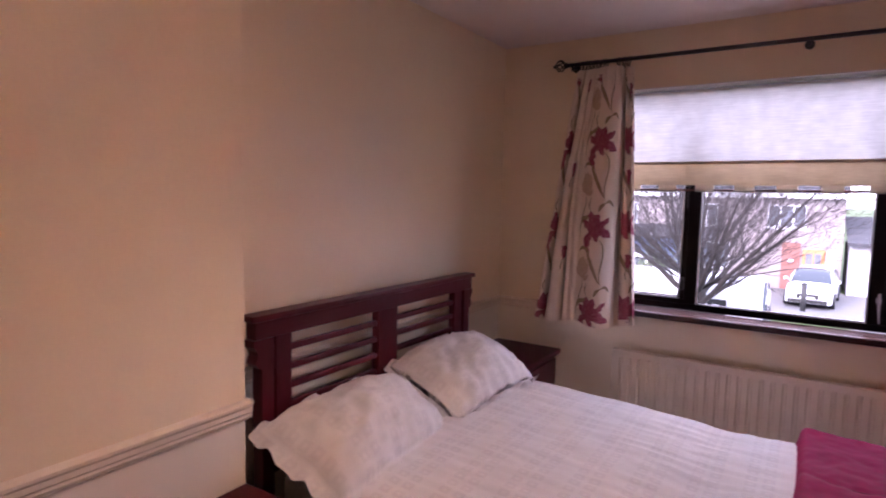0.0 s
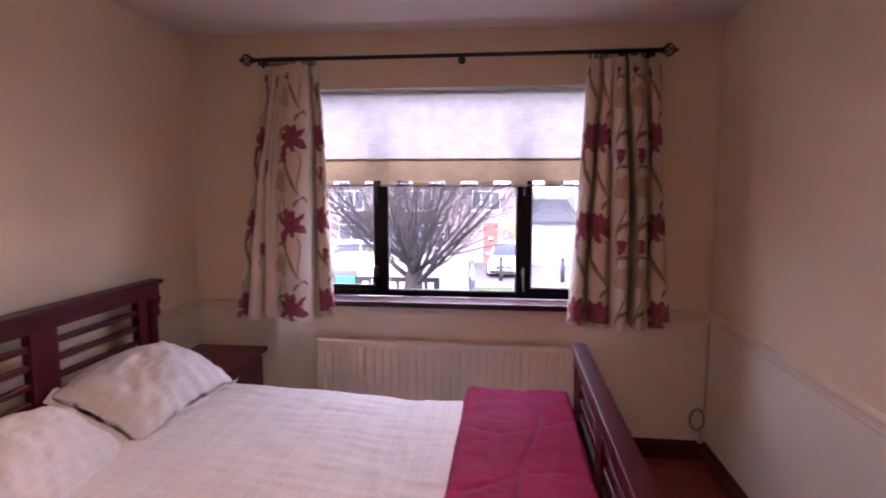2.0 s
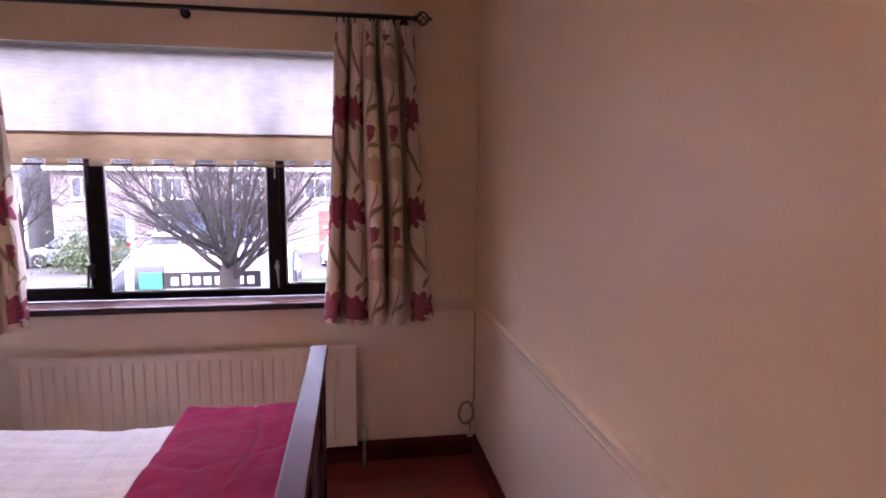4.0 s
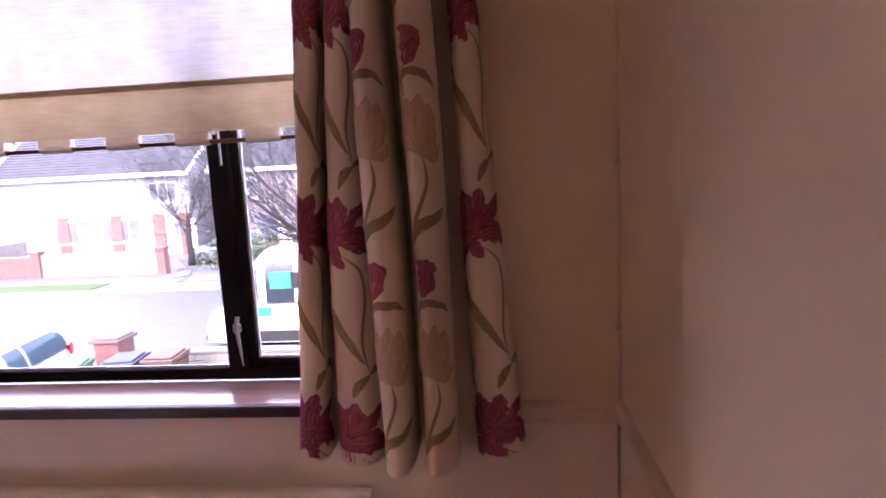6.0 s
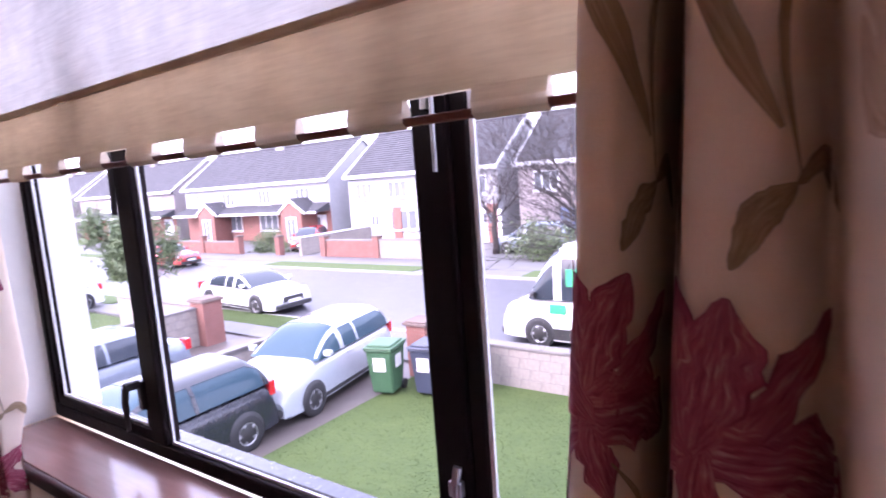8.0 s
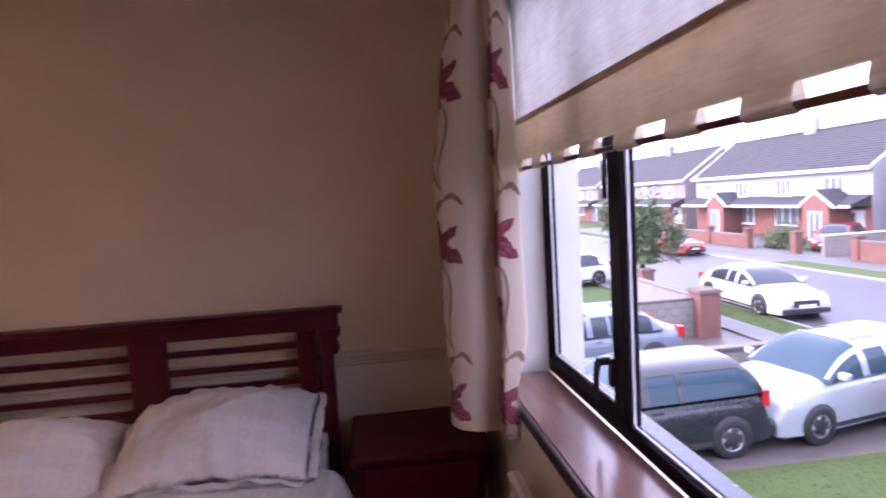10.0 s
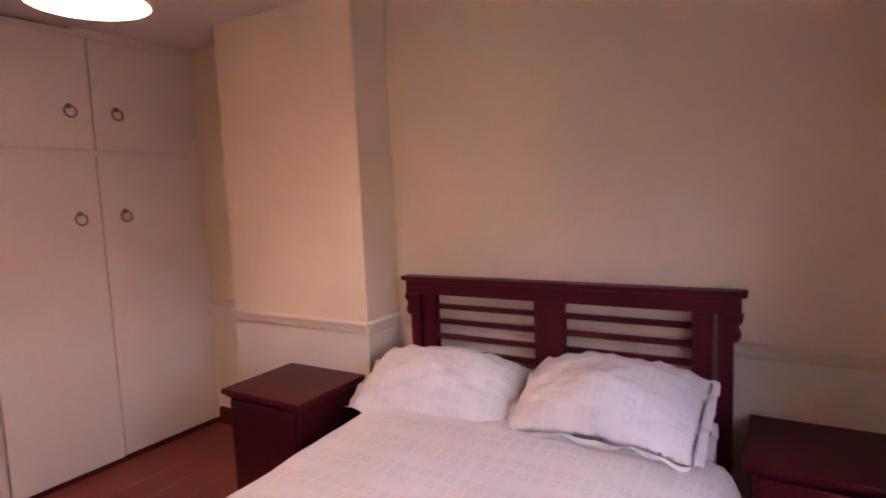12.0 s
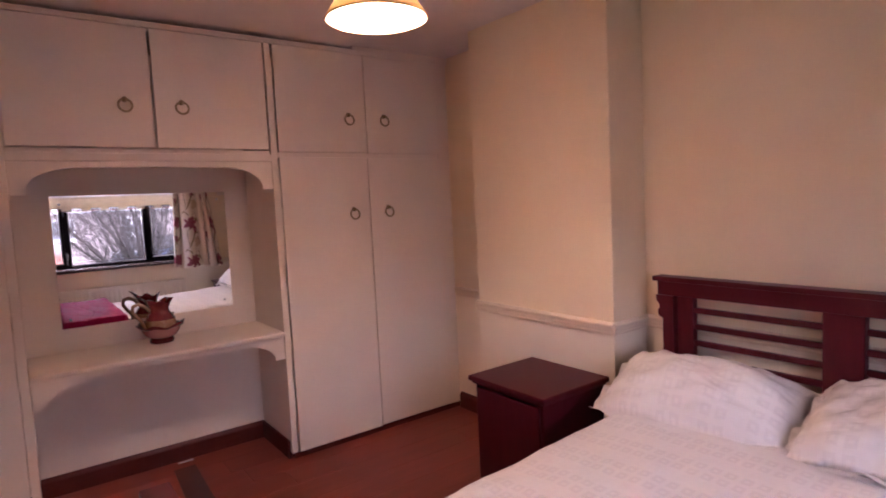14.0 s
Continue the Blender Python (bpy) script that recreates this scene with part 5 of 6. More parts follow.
def car(name, label, m, L, W, H, paint, nose, hood, belt, cabin, tail, r, glass="car_glass", roofglass=False, van=False):
    """A vehicle along x with its front at +x. cabin: (rear foot, rear top, front top, front foot) as shares of the length from the tail."""
    c = new(name)
    tagged(c, label, "van" if van else "car")
    zb = 0.20

    def top(u):
        pts = [(0.0, tail * 0.55), (0.015, tail * 0.9), (0.05, tail), (cabin[0], belt), (cabin[3], hood), (0.94, hood * 0.86), (0.985, nose), (1.0, nose * 0.72)]
        for (a, p), (b, q) in zip(pts, pts[1:]):
            if u <= b:
                t = (u - a) / (b - a)
                t = t * t * (3 - 2 * t)
                return p + (q - p) * t
        return nose * 0.7

    def wide(u):
        return W / 2 * (1 - 0.16 * max(0, (u - 0.80) / 0.2) ** 2.2 - 0.10 * max(0, (0.12 - u) / 0.12) ** 2)

    def body(u, v):
        a = math.pi * v
        x = (u - 0.5) * L
        cs, sn = math.cos(a), math.sin(a)
        y = wide(u) * math.copysign(abs(cs) ** 0.30, cs)
        z = zb + (top(u) - zb) * abs(sn) ** 0.42
        x += 0.05 * (1 if u > 0.97 else 0) * -(abs(cs) ** 2)
        return (x, y, z)
    bm = sheet(body, 48, 36)
    for u in (0, 1):
        ring = [Vector(body(u, j / 36)) for j in range(37)]
        bm.faces.new([bm.verts.new(p) for p in ring])
    shell = part("body", bm, paint, c, "", True)
    part("underside", box(-L * 0.47, L * 0.47, -W * 0.44, W * 0.44, 0.16, zb + 0.03, 0.02), "trim_black", c)

    u0, u1, u2, u3 = cabin

    def cab(off=0.0, va=0.0, vb=1.0, ua=0.0, ub=1.0):
        def f(s, t):
            u_ = ua + (ub - ua) * s
            u = u0 + (u3 - u0) * u_
            if u < u1:
                k = ((u - u0) / (u1 - u0)) 
                k = math.sin(k * math.pi / 2) ** 0.85
            elif u > u2:
                k = (u3 - u) / (u3 - u2)
                k = math.sin(k * math.pi / 2) ** 0.95
            else:
                k = 1.0 + 0.012 * math.sin((u - u1) / (u2 - u1) * math.pi)
            base = min(top(u), belt) - 0.03
            z1 = base + (H - base) * k
            a = math.pi * (va + (vb - va) * t)
            cs, sn = math.cos(a), math.sin(a)
            hgt = abs(sn) ** 0.5
            wd = wide(u) * 0.965 * (1 - (0.04 if van else 0.17) * hgt * min(1, k)) + off
            return ((u - 0.5) * L, wd * math.copysign(abs(cs) ** 0.42, cs), base + (z1 - base + off) * hgt)
        return f
    part("windows", sheet(cab(), 40, 32), glass, c, "dark tinted glass", True)
    ra, rb = (u1 - u0) / (u3 - u0) - 0.02, (u2 - u0) / (u3 - u0) + 0.02
    part("roof", sheet(cab(0.008, 0.20, 0.80, ra, rb), 24, 20), paint, c, "", True)
    if roofglass:
        part("sunroof", sheet(cab(0.012, 0.36, 0.64, ra + (rb - ra) * 0.60, rb - 0.03), 8, 8), "car_glass", c, "glass sunroof", True)
    for va, vb in ((0.0, 0.24), (0.76, 1.0)):
        for a, b in ((0.0, ra * 0.55), (0.5, 0.525), (rb - 0.02, rb + 0.03)) if not van else ((0.0, rb - 0.17), (rb - 0.02, rb + 0.02)):
            part("pillar", sheet(cab(0.009, va, vb, a, b), 8, 12), paint, c, "", True)
    for va, vb in ((0.17, 0.25), (0.75, 0.83)):
        part("windscreen_pillar", sheet(cab(0.009, va, vb, rb - 0.01, 0.985), 10, 4), paint, c, "", True)
        if not van:
            part("rear_pillar", sheet(cab(0.009, va, vb, 0.02, ra + 0.01), 10, 4), paint, c, "", True)
    if van:
        part("cargo_roof", sheet(cab(0.010, 0.0, 1.0, 0.0, rb - 0.17), 16, 24), paint, c, "", True)
    fx, rx = L * (0.5 - 0.195), -L * (0.5 - 0.185)
    for x in (fx, rx):
        for s in (1, -1):
            yy = s * (W / 2 - 0.085)
            ar = tube([(x, s * (W / 2 - 0.05), r + 0.02), (x, s * (W / 2 + 0.012), r + 0.02)], r * 1.13, sides=28)
            part("wheel_arch", ar, "trim_black", c, "dark wheel arch", True)
            wheel(c, x, s * (W / 2 - 0.070), r, s)
    for s in (1, -1):
        hl = lathe(((0.0, 0.05), (0.10, 0.045), (0.17, 0.02), (0.19, -0.03)), (0, 0, 0), 18)
        o = part("headlamp", hl, "lamp_clear", None, "clear headlamp", True)
        o.parent = c
        o.matrix_basis = Matrix.Translation((L * 0.455, s * W * 0.365, nose * 0.93)) @ pose(0, 0, 0, 0, 68, 22 * s) @ Matrix.Diagonal((0.7, 0.95, 1, 1))
        part("tail_lamp", box(-L * 0.497, -L * 0.462, min(s * W * 0.33, s * W * 0.465), max(s * W * 0.33, s * W * 0.465), tail * 0.72, tail * 0.98, 0.02), "lamp_red", c, "red tail lamp")
        mr = box(L * (u3 - 0.5) - 0.28, L * (u3 - 0.5) - 0.16, min(s * W * 0.49, s * (W * 0.49 + 0.17)), max(s * W * 0.49, s * (W * 0.49 + 0.17)), belt + 0.0, belt + 0.12, 0.03, seg=3)
        part("wing_mirror", mr, paint if not van else "trim_black", c)
        part("door_handle", box(-0.12, 0.04, min(s * (W / 2 - 0.01), s * (W / 2 + 0.015)), max(s * (W / 2 - 0.01), s * (W / 2 + 0.015)), belt - 0.17, belt - 0.14, 0.006), paint, c)
        part("side_trim", box(-L * 0.27, L * 0.27, min(s * (W / 2 - 0.01), s * (W / 2 + 0.008)), max(s * (W / 2 - 0.01), s * (W / 2 + 0.008)), zb + 0.02, zb + (0.10 if not van else 0.30), 0.01), "trim_black", c, "black side trim")
    part("grille", box(L * 0.485, L * 0.503, -W * 0.22, W * 0.22, nose * 0.55, nose * 0.82, 0.015), "trim_black", c, "black grille")
    part("bumper", box(L * 0.46, L * 0.508, -W * 0.40, W * 0.40, 0.22, 0.36, 0.03), "trim_black", c, "black lower bumper")
    part("number_plate", box(L * 0.507, L * 0.512, -0.26, 0.26, 0.38, 0.49, 0.004), "plate", c, "white number plate")
    part("number_plate", box(-L * 0.505, -L * 0.497, -0.26, 0.26, tail * 0.52, tail * 0.52 + 0.11, 0.004), "plate", c, "white number plate")
    c.matrix_basis = m
    return c


HATCH = dict(nose=0.72, hood=0.98, belt=0.99, cabin=(0.015, 0.13, 0.52, 0.75), tail=1.0, r=0.30)
car("hatchback_car", "silver five-door hatchback car parked on the driveway", pose(-6.6, 7.38, G + 0.02, 0, 0, -79), 3.95, 1.70, 1.45, "silver_paint", glass="windscreen", roofglass=True, **HATCH)
car("hatchback_car", "black hatchback car parked nose to the house on the driveway", pose(-6.25, 3.55, G + 0.02, 0, 0, -88), 3.90, 1.68, 1.46, "black_paint", glass="windscreen", **HATCH)
car("coupe_car", "white two-door coupe car parked by the kerb", pose(-15.2, 12.35, G + 0.004, 0, 0, -3), 4.62, 1.85, 1.38, "white_paint", 0.74, 0.93, 0.95, (0.10, 0.30, 0.52, 0.73), 0.99, 0.34)
car("saloon_car", "dark grey-blue saloon car on the next driveway", pose(-10.6, 4.4, G + 0.02, 0, 0, -88), 4.4, 1.75, 1.44, "blue_paint", 0.72, 0.94, 0.96, (0.12, 0.26, 0.52, 0.72), 0.98, 0.31)
car("saloon_car", "red saloon car parked further up the road", pose(-31.5, 18.3, G + 0.004, 0, 0, 8), 4.3, 1.75, 1.44, "red_paint", 0.72, 0.94, 0.96, (0.10, 0.24, 0.52, 0.72), 1.0, 0.31)
car("hatchback_car", "red hatchback car behind the garden wall across the road", pose(-27.6, 26.4, G + 0.01, 0, 0, -60), 3.9, 1.7, 1.48, "red_paint", **HATCH)
car("hatchback_car", "dark grey-blue car on a drive across the road", pose(-10.6, 26.5, G + 0.01, 0, 0, 180), 4.2, 1.75, 1.62, "blue_paint", **HATCH)
car("hatchback_car", "white car on a drive across the road", pose(1.9, 26.2, G + 0.01, 0, 0, -95), 4.1, 1.75, 1.5, "white_paint", **HATCH)
car("hatchback_car", "white car parked across the road behind the hedge", pose(-5.2, 25.8, G + 0.01, 0, 0, 10), 4.3, 1.8, 1.65, "white_paint", **HATCH)
car("saloon_car", "pale car parked far up the road", pose(-22.5, 8.0, G + 0.02, 0, 0, -80), 4.3, 1.75, 1.5, "white_paint", 0.72, 0.94, 0.96, (0.10, 0.24, 0.52, 0.72), 1.0, 0.31)


def build_van():
    L, W, H = 5.6, 1.95, 2.45
    v = car("delivery_van", "white panel van with green and black signs by the kerb", pose(-1.75, 12.62, G + 0.004, 0, 0, 180), L, W, H, "white_paint", 0.95, 1.20, 1.25, (0.005, 0.04, 0.70, 0.86), 1.25, 0.34, van=True)
    stand = v.matrix_basis.copy()
    v.matrix_basis = Matrix.Identity(4)
    for s in (1, -1):
        y0, y1 = sorted((s * (W / 2 - 0.03), s * (W / 2 + 0.012)))
        b = part("sign_panel", box(-1.85, 0.42, y0, y1, 1.53, 1.93, 0.004), "sign_black", v, "black sign panel")
        part("sign_panel", box(0.45, 0.98, y0, y1, 1.53, 1.93, 0.004), "sign_green", v, "green sign panel")
        for k in range(8):
            x = -1.70 + k * 0.255
            yy = sorted((s * (W / 2 + 0.011), s * (W / 2 + 0.016)))
            part("sign_bar", box(x, x + 0.17, *yy, 1.61, 1.81 + (0.06 if k in (2, 6) else 0), 0.01), "white_upvc", v, "white plain mark")
        part("door_badge", box(1.02, 1.42, y0, y1, 0.86, 1.08, 0.004), "sign_green", v, "small green door sign")
    v.matrix_basis = stand


build_van()


# ---- bins ----
def bin_(x, y, turn, mat, label, sticker):
    b = new("wheelie_bin")
    tagged(b, label, "bin", "wheelie bins")
    bm = bmesh.new()
    lo, hi = (0.22, 0.25), (0.275, 0.33)
    r = [[bm.verts.new((sx * q[0], sy * q[1], z)) for sx, sy in ((-1, -1), (1, -1), (1, 1), (-1, 1))] for q, z in ((lo, 0.06), (hi, 0.92))]
    for k in range(4):
        bm.faces.new((r[0][k], r[0][(k + 1) % 4], r[1][(k + 1) % 4], r[1][k]))
    bm.faces.new(r[0])
    bm.faces.new(r[1])
    bmesh.ops.bevel(bm, geom=list(bm.edges), offset=0.025, segments=2, affect="EDGES")
    part("tub", bm, mat, b)
    part("rim", box(-0.295, 0.295, -0.35, 0.35, 0.915, 0.965, 0.015), mat, b)
    lid = box(-0.305, 0.305, -0.37, 0.38, 0.967, 1.005, 0.016)
    box(-0.26, 0.26, -0.30, 0.28, 1.0, 1.045, 0.025, lid)
    part("lid", lid, mat, b, "closed hinged lid")
    part("handle", tube([(-0.25, 0.40, 0.97), (0.25, 0.40, 0.97)], 0.016), mat, b)
    for s in (-1, 1):
        part("wheel", tube([(s * 0.20, 0.26, 0.10), (s * 0.27, 0.26, 0.10)], 0.10, sides=18), "tyre", b)
    part("label_panel", box(-0.13, 0.13, -0.318, -0.306, 0.52, 0.80, 0.003), sticker, b, "printed sticker")
    part("label_panel", box(0.262, 0.272, -0.13, 0.13, 0.55, 0.80, 0.003), sticker, b, "printed sticker")
    b.matrix_basis = pose(x, y, G + 0.06, 0, 0, turn)


bin_(-4.95, 7.75, 15, "green_bin", "green plastic wheelie bin with a sticker beside the lawn", "sticker")
bin_(-4.1, 8.08, 8, "navy_bin", "navy blue plastic wheelie bin with a white sticker", "sticker")
bin_(-3.42, 8.25, 4, "brown_bin", "brown plastic wheelie bin against the wall", "brown_bin")


# ---- bare street tree ----
def bare_tree(x, y, fork, spread, height, seed, label, n_limb=21, trunk=0.27):
    t = thing("street_tree", (x, y, G), label, "tree")
    r = random.Random(seed)
    tr = [(x, y, G - 0.1), (x + 0.03, y, G + 0.5), (x - 0.04, y + 0.02, G + fork * 0.7), (x + 0.02, y, G + fork), (x + 0.05, y, G + fork + 0.5), (x, y + 0.05, G + fork + 1.2)]
    part("trunk", tube(tr, [trunk * 1.3, trunk, trunk * 0.92, trunk * 0.80, trunk * 0.45, trunk * 0.2], sides=12), "bark", t, "stout grey trunk", True)
    segs = []

    def grow(p, d, ln, rad, depth, bm):
        pts, rs = [p], [rad]
        q = p.copy()
        n = (7, 5, 3, 3, 2)[depth]
        for i in range(n):
            d = (d + Vector((r.gauss(0, 0.09), r.gauss(0, 0.09), r.gauss(0.035 if depth == 0 else 0.04, 0.07)))).normalized()
            q = q + d * ln / n
            pts.append(q.copy())
            rs.append(max(0.0022, rad * (1 - 0.78 * (i + 1) / n)))
        if depth == 0:
            tube(pts, rs, bm, 7)
        else:
            segs.extend(zip(pts, pts[1:], rs, rs[1:]))
        if depth < 4:
            for i in range((10, 6, 4, 2)[depth]):
                k = r.randint(1, n)
                nd = (d * 0.8 + Vector((r.gauss(0, 0.40), r.gauss(0, 0.40), r.gauss(0.10, 0.30)))).normalized()
                grow(pts[k], nd, ln * r.uniform(0.38, 0.62), max(0.0036, rs[k] * 0.5), depth + 1, bm)
    for k in range(n_limb):
        a = k * 2.4 + r.uniform(-0.3, 0.3)
        lean = r.uniform(0.7, 2.2) if k % 4 else r.uniform(0.1, 0.6)
        d = Vector((math.cos(a) * lean, math.sin(a) * lean, 1)).normalized()
        bm = bmesh.new()
        up = r.uniform(-0.25, 0.45)
        grow(Vector((x, y, G + fork + up)) + Vector((math.cos(a), math.sin(a), 0)) * trunk * 0.35, d, height * r.uniform(0.46, 0.68), trunk * r.uniform(0.15, 0.28), 0, bm)
        part("limb", bm, "bark", t, "", True)
    # the twigs: three-sided tapered rods
    p0, p1 = np.array([s[0] for s in segs]), np.array([s[1] for s in segs])
    r0, r1 = np.array([s[2] for s in segs])[:, None], np.array([s[3] for s in segs])[:, None]
    ax = p1 - p0
    ax /= np.linalg.norm(ax, axis=1)[:, None] + 1e-9
    ua = np.cross(ax, np.array([0.31, 0.87, 0.39]))
    ua /= np.linalg.norm(ua, axis=1)[:, None] + 1e-9
    va = np.cross(ax, ua)
    ring = [math.cos(k * math.tau / 3) * ua + math.sin(k * math.tau / 3) * va for k in range(3)]
    v = np.stack([p0 + r0 * g for g in ring] + [p1 + r1 * g for g in ring], 1).reshape(-1, 3) - np.array(base_of(t))
    base = np.arange(len(segs))[:, None, None] * 6
    f = (base + np.array([(0, 1, 4, 3), (1, 2, 5, 4), (2, 0, 3, 5)])[None]).reshape(-1, 4)
    me = bpy.data.meshes.new("twigs")
    me.from_pydata(v.tolist(), [], f.tolist())
    me.materials.append(M["bark"])
    o = new("twigs", me)
    o.parent = t
    tagged(o, "dense bare twigs", kind="stuff")
    return t


bare_tree(-0.45, 10.75, 2.10, 3.0, 6.0, 12, "bare winter street tree with a dense fan of branches")
bare_tree(-12.5, 25.6, 1.8, 2.5, 5.0, 31, "bare winter garden tree across the road", 9, 0.16)


# ---- shrubs ----
def leaf_mass(name, x, y, z, rx, ry, rz, n, seed, label, size=0.06, category="shrub", long=1.6):
    """An uneven bush of many small leaves on twigs, in lumps, with gaps."""
    s = thing(name, (x, y, z), label, category)
    r = np.random.RandomState(seed)
    lumps = r.normal(0, 0.42, (14, 3)) * (rx, ry, rz * 0.8)
    lumps[:, 2] = np.abs(lumps[:, 2]) + rz * 0.25
    c = lumps[r.randint(0, 14, n)] + r.normal(0, 0.22, (n, 3)) * (rx, ry, rz)
    c[:, 2] = np.maximum(c[:, 2], 0.03)
    a = r.normal(0, 1, (n, 3))
    a /= np.linalg.norm(a, axis=1)[:, None]
    b = np.cross(a, r.normal(0, 1, (n, 3)))
    b /= np.linalg.norm(b, axis=1)[:, None] + 1e-6
    w = (size * r.uniform(0.6, 1.4, n))[:, None]
    v = np.stack([c - a * w * long, c + b * w * 0.5, c + a * w * long, c - b * w * 0.5], 1)
    me = bpy.data.meshes.new("leaves")
    me.from_pydata(v.reshape(-1, 3).tolist(), [], np.arange(4 * n).reshape(-1, 4).tolist())
    me.materials.append(M["leaf"])
    o = new("leaves", me)
    o.parent = s
    o["kind"] = "stuff"
    bm = bmesh.new()
    for q in lumps[:8]:
        tube([(x, y, z), (x + q[0] * 0.5, y + q[1] * 0.5, z + q[2] * 0.6), (x + q[0], y + q[1], z + q[2])], [0.04, 0.025, 0.01], bm, 5)
    part("stems", bm, "bark", s)


leaf_mass("hedge_bush", -8.9, 24.3, G, 2.0, 1.0, 1.5, 3200, 3, "rounded green garden bush across the road")
leaf_mass("hedge_bush", -29.5, 24.6, G, 2.2, 1.0, 1.2, 2400, 5, "dark green garden bush behind the wall")
leaf_mass("hedge_bush", -4.4, 24.4, G, 1.6, 0.9, 1.3, 2200, 9, "green garden bush across the road")
leaf_mass("garden_tree", -18.6, 9.9, G + 1.4, 1.0, 1.0, 1.8, 9000, 8, "spiky evergreen garden tree beside the pavement", 0.05, "tree", 3.0)
t = bpy.data.objects["garden_tree"]
part("trunk", tube([(-18.6, 9.9, G - 0.05), (-18.55, 9.9, G + 1.0), (-18.6, 9.9, G + 2.6)], [0.16, 0.13, 0.07], sides=10), "bark", t, "thin bare trunk")


# ---- houses across the road ----
def window_at(h, x, z, w, ht, y, bars=2):
    fr = bmesh.new()
    for q in ((x, x + w, y - 0.06, y + 0.02, z, z + 0.07), (x, x + w, y - 0.06, y + 0.02, z + ht - 0.07, z + ht), (x, x + 0.07, y - 0.06, y + 0.02, z + 0.07, z + ht - 0.07), (x + w - 0.07, x + w, y - 0.06, y + 0.02, z + 0.07, z + ht - 0.07)):
        box(*q, bm=fr)
    for k in range(1, bars + 1):
        xx = x + w * k / (bars + 1)
        box(xx - 0.035, xx + 0.035, y - 0.055, y + 0.02, z + 0.07, z + ht - 0.07, bm=fr)
    o = part("window", fr, "white_upvc", h, "white plastic window frame")
    part("pane", box(x + 0.06, x + w - 0.06, y - 0.025, y - 0.005, z + 0.06, z + ht - 0.06), "house_glass", o)
    part("sill", box(x - 0.06, x + w + 0.06, y - 0.14, y + 0.01, z - 0.09, z - 0.005, 0.01), "white_upvc", o)


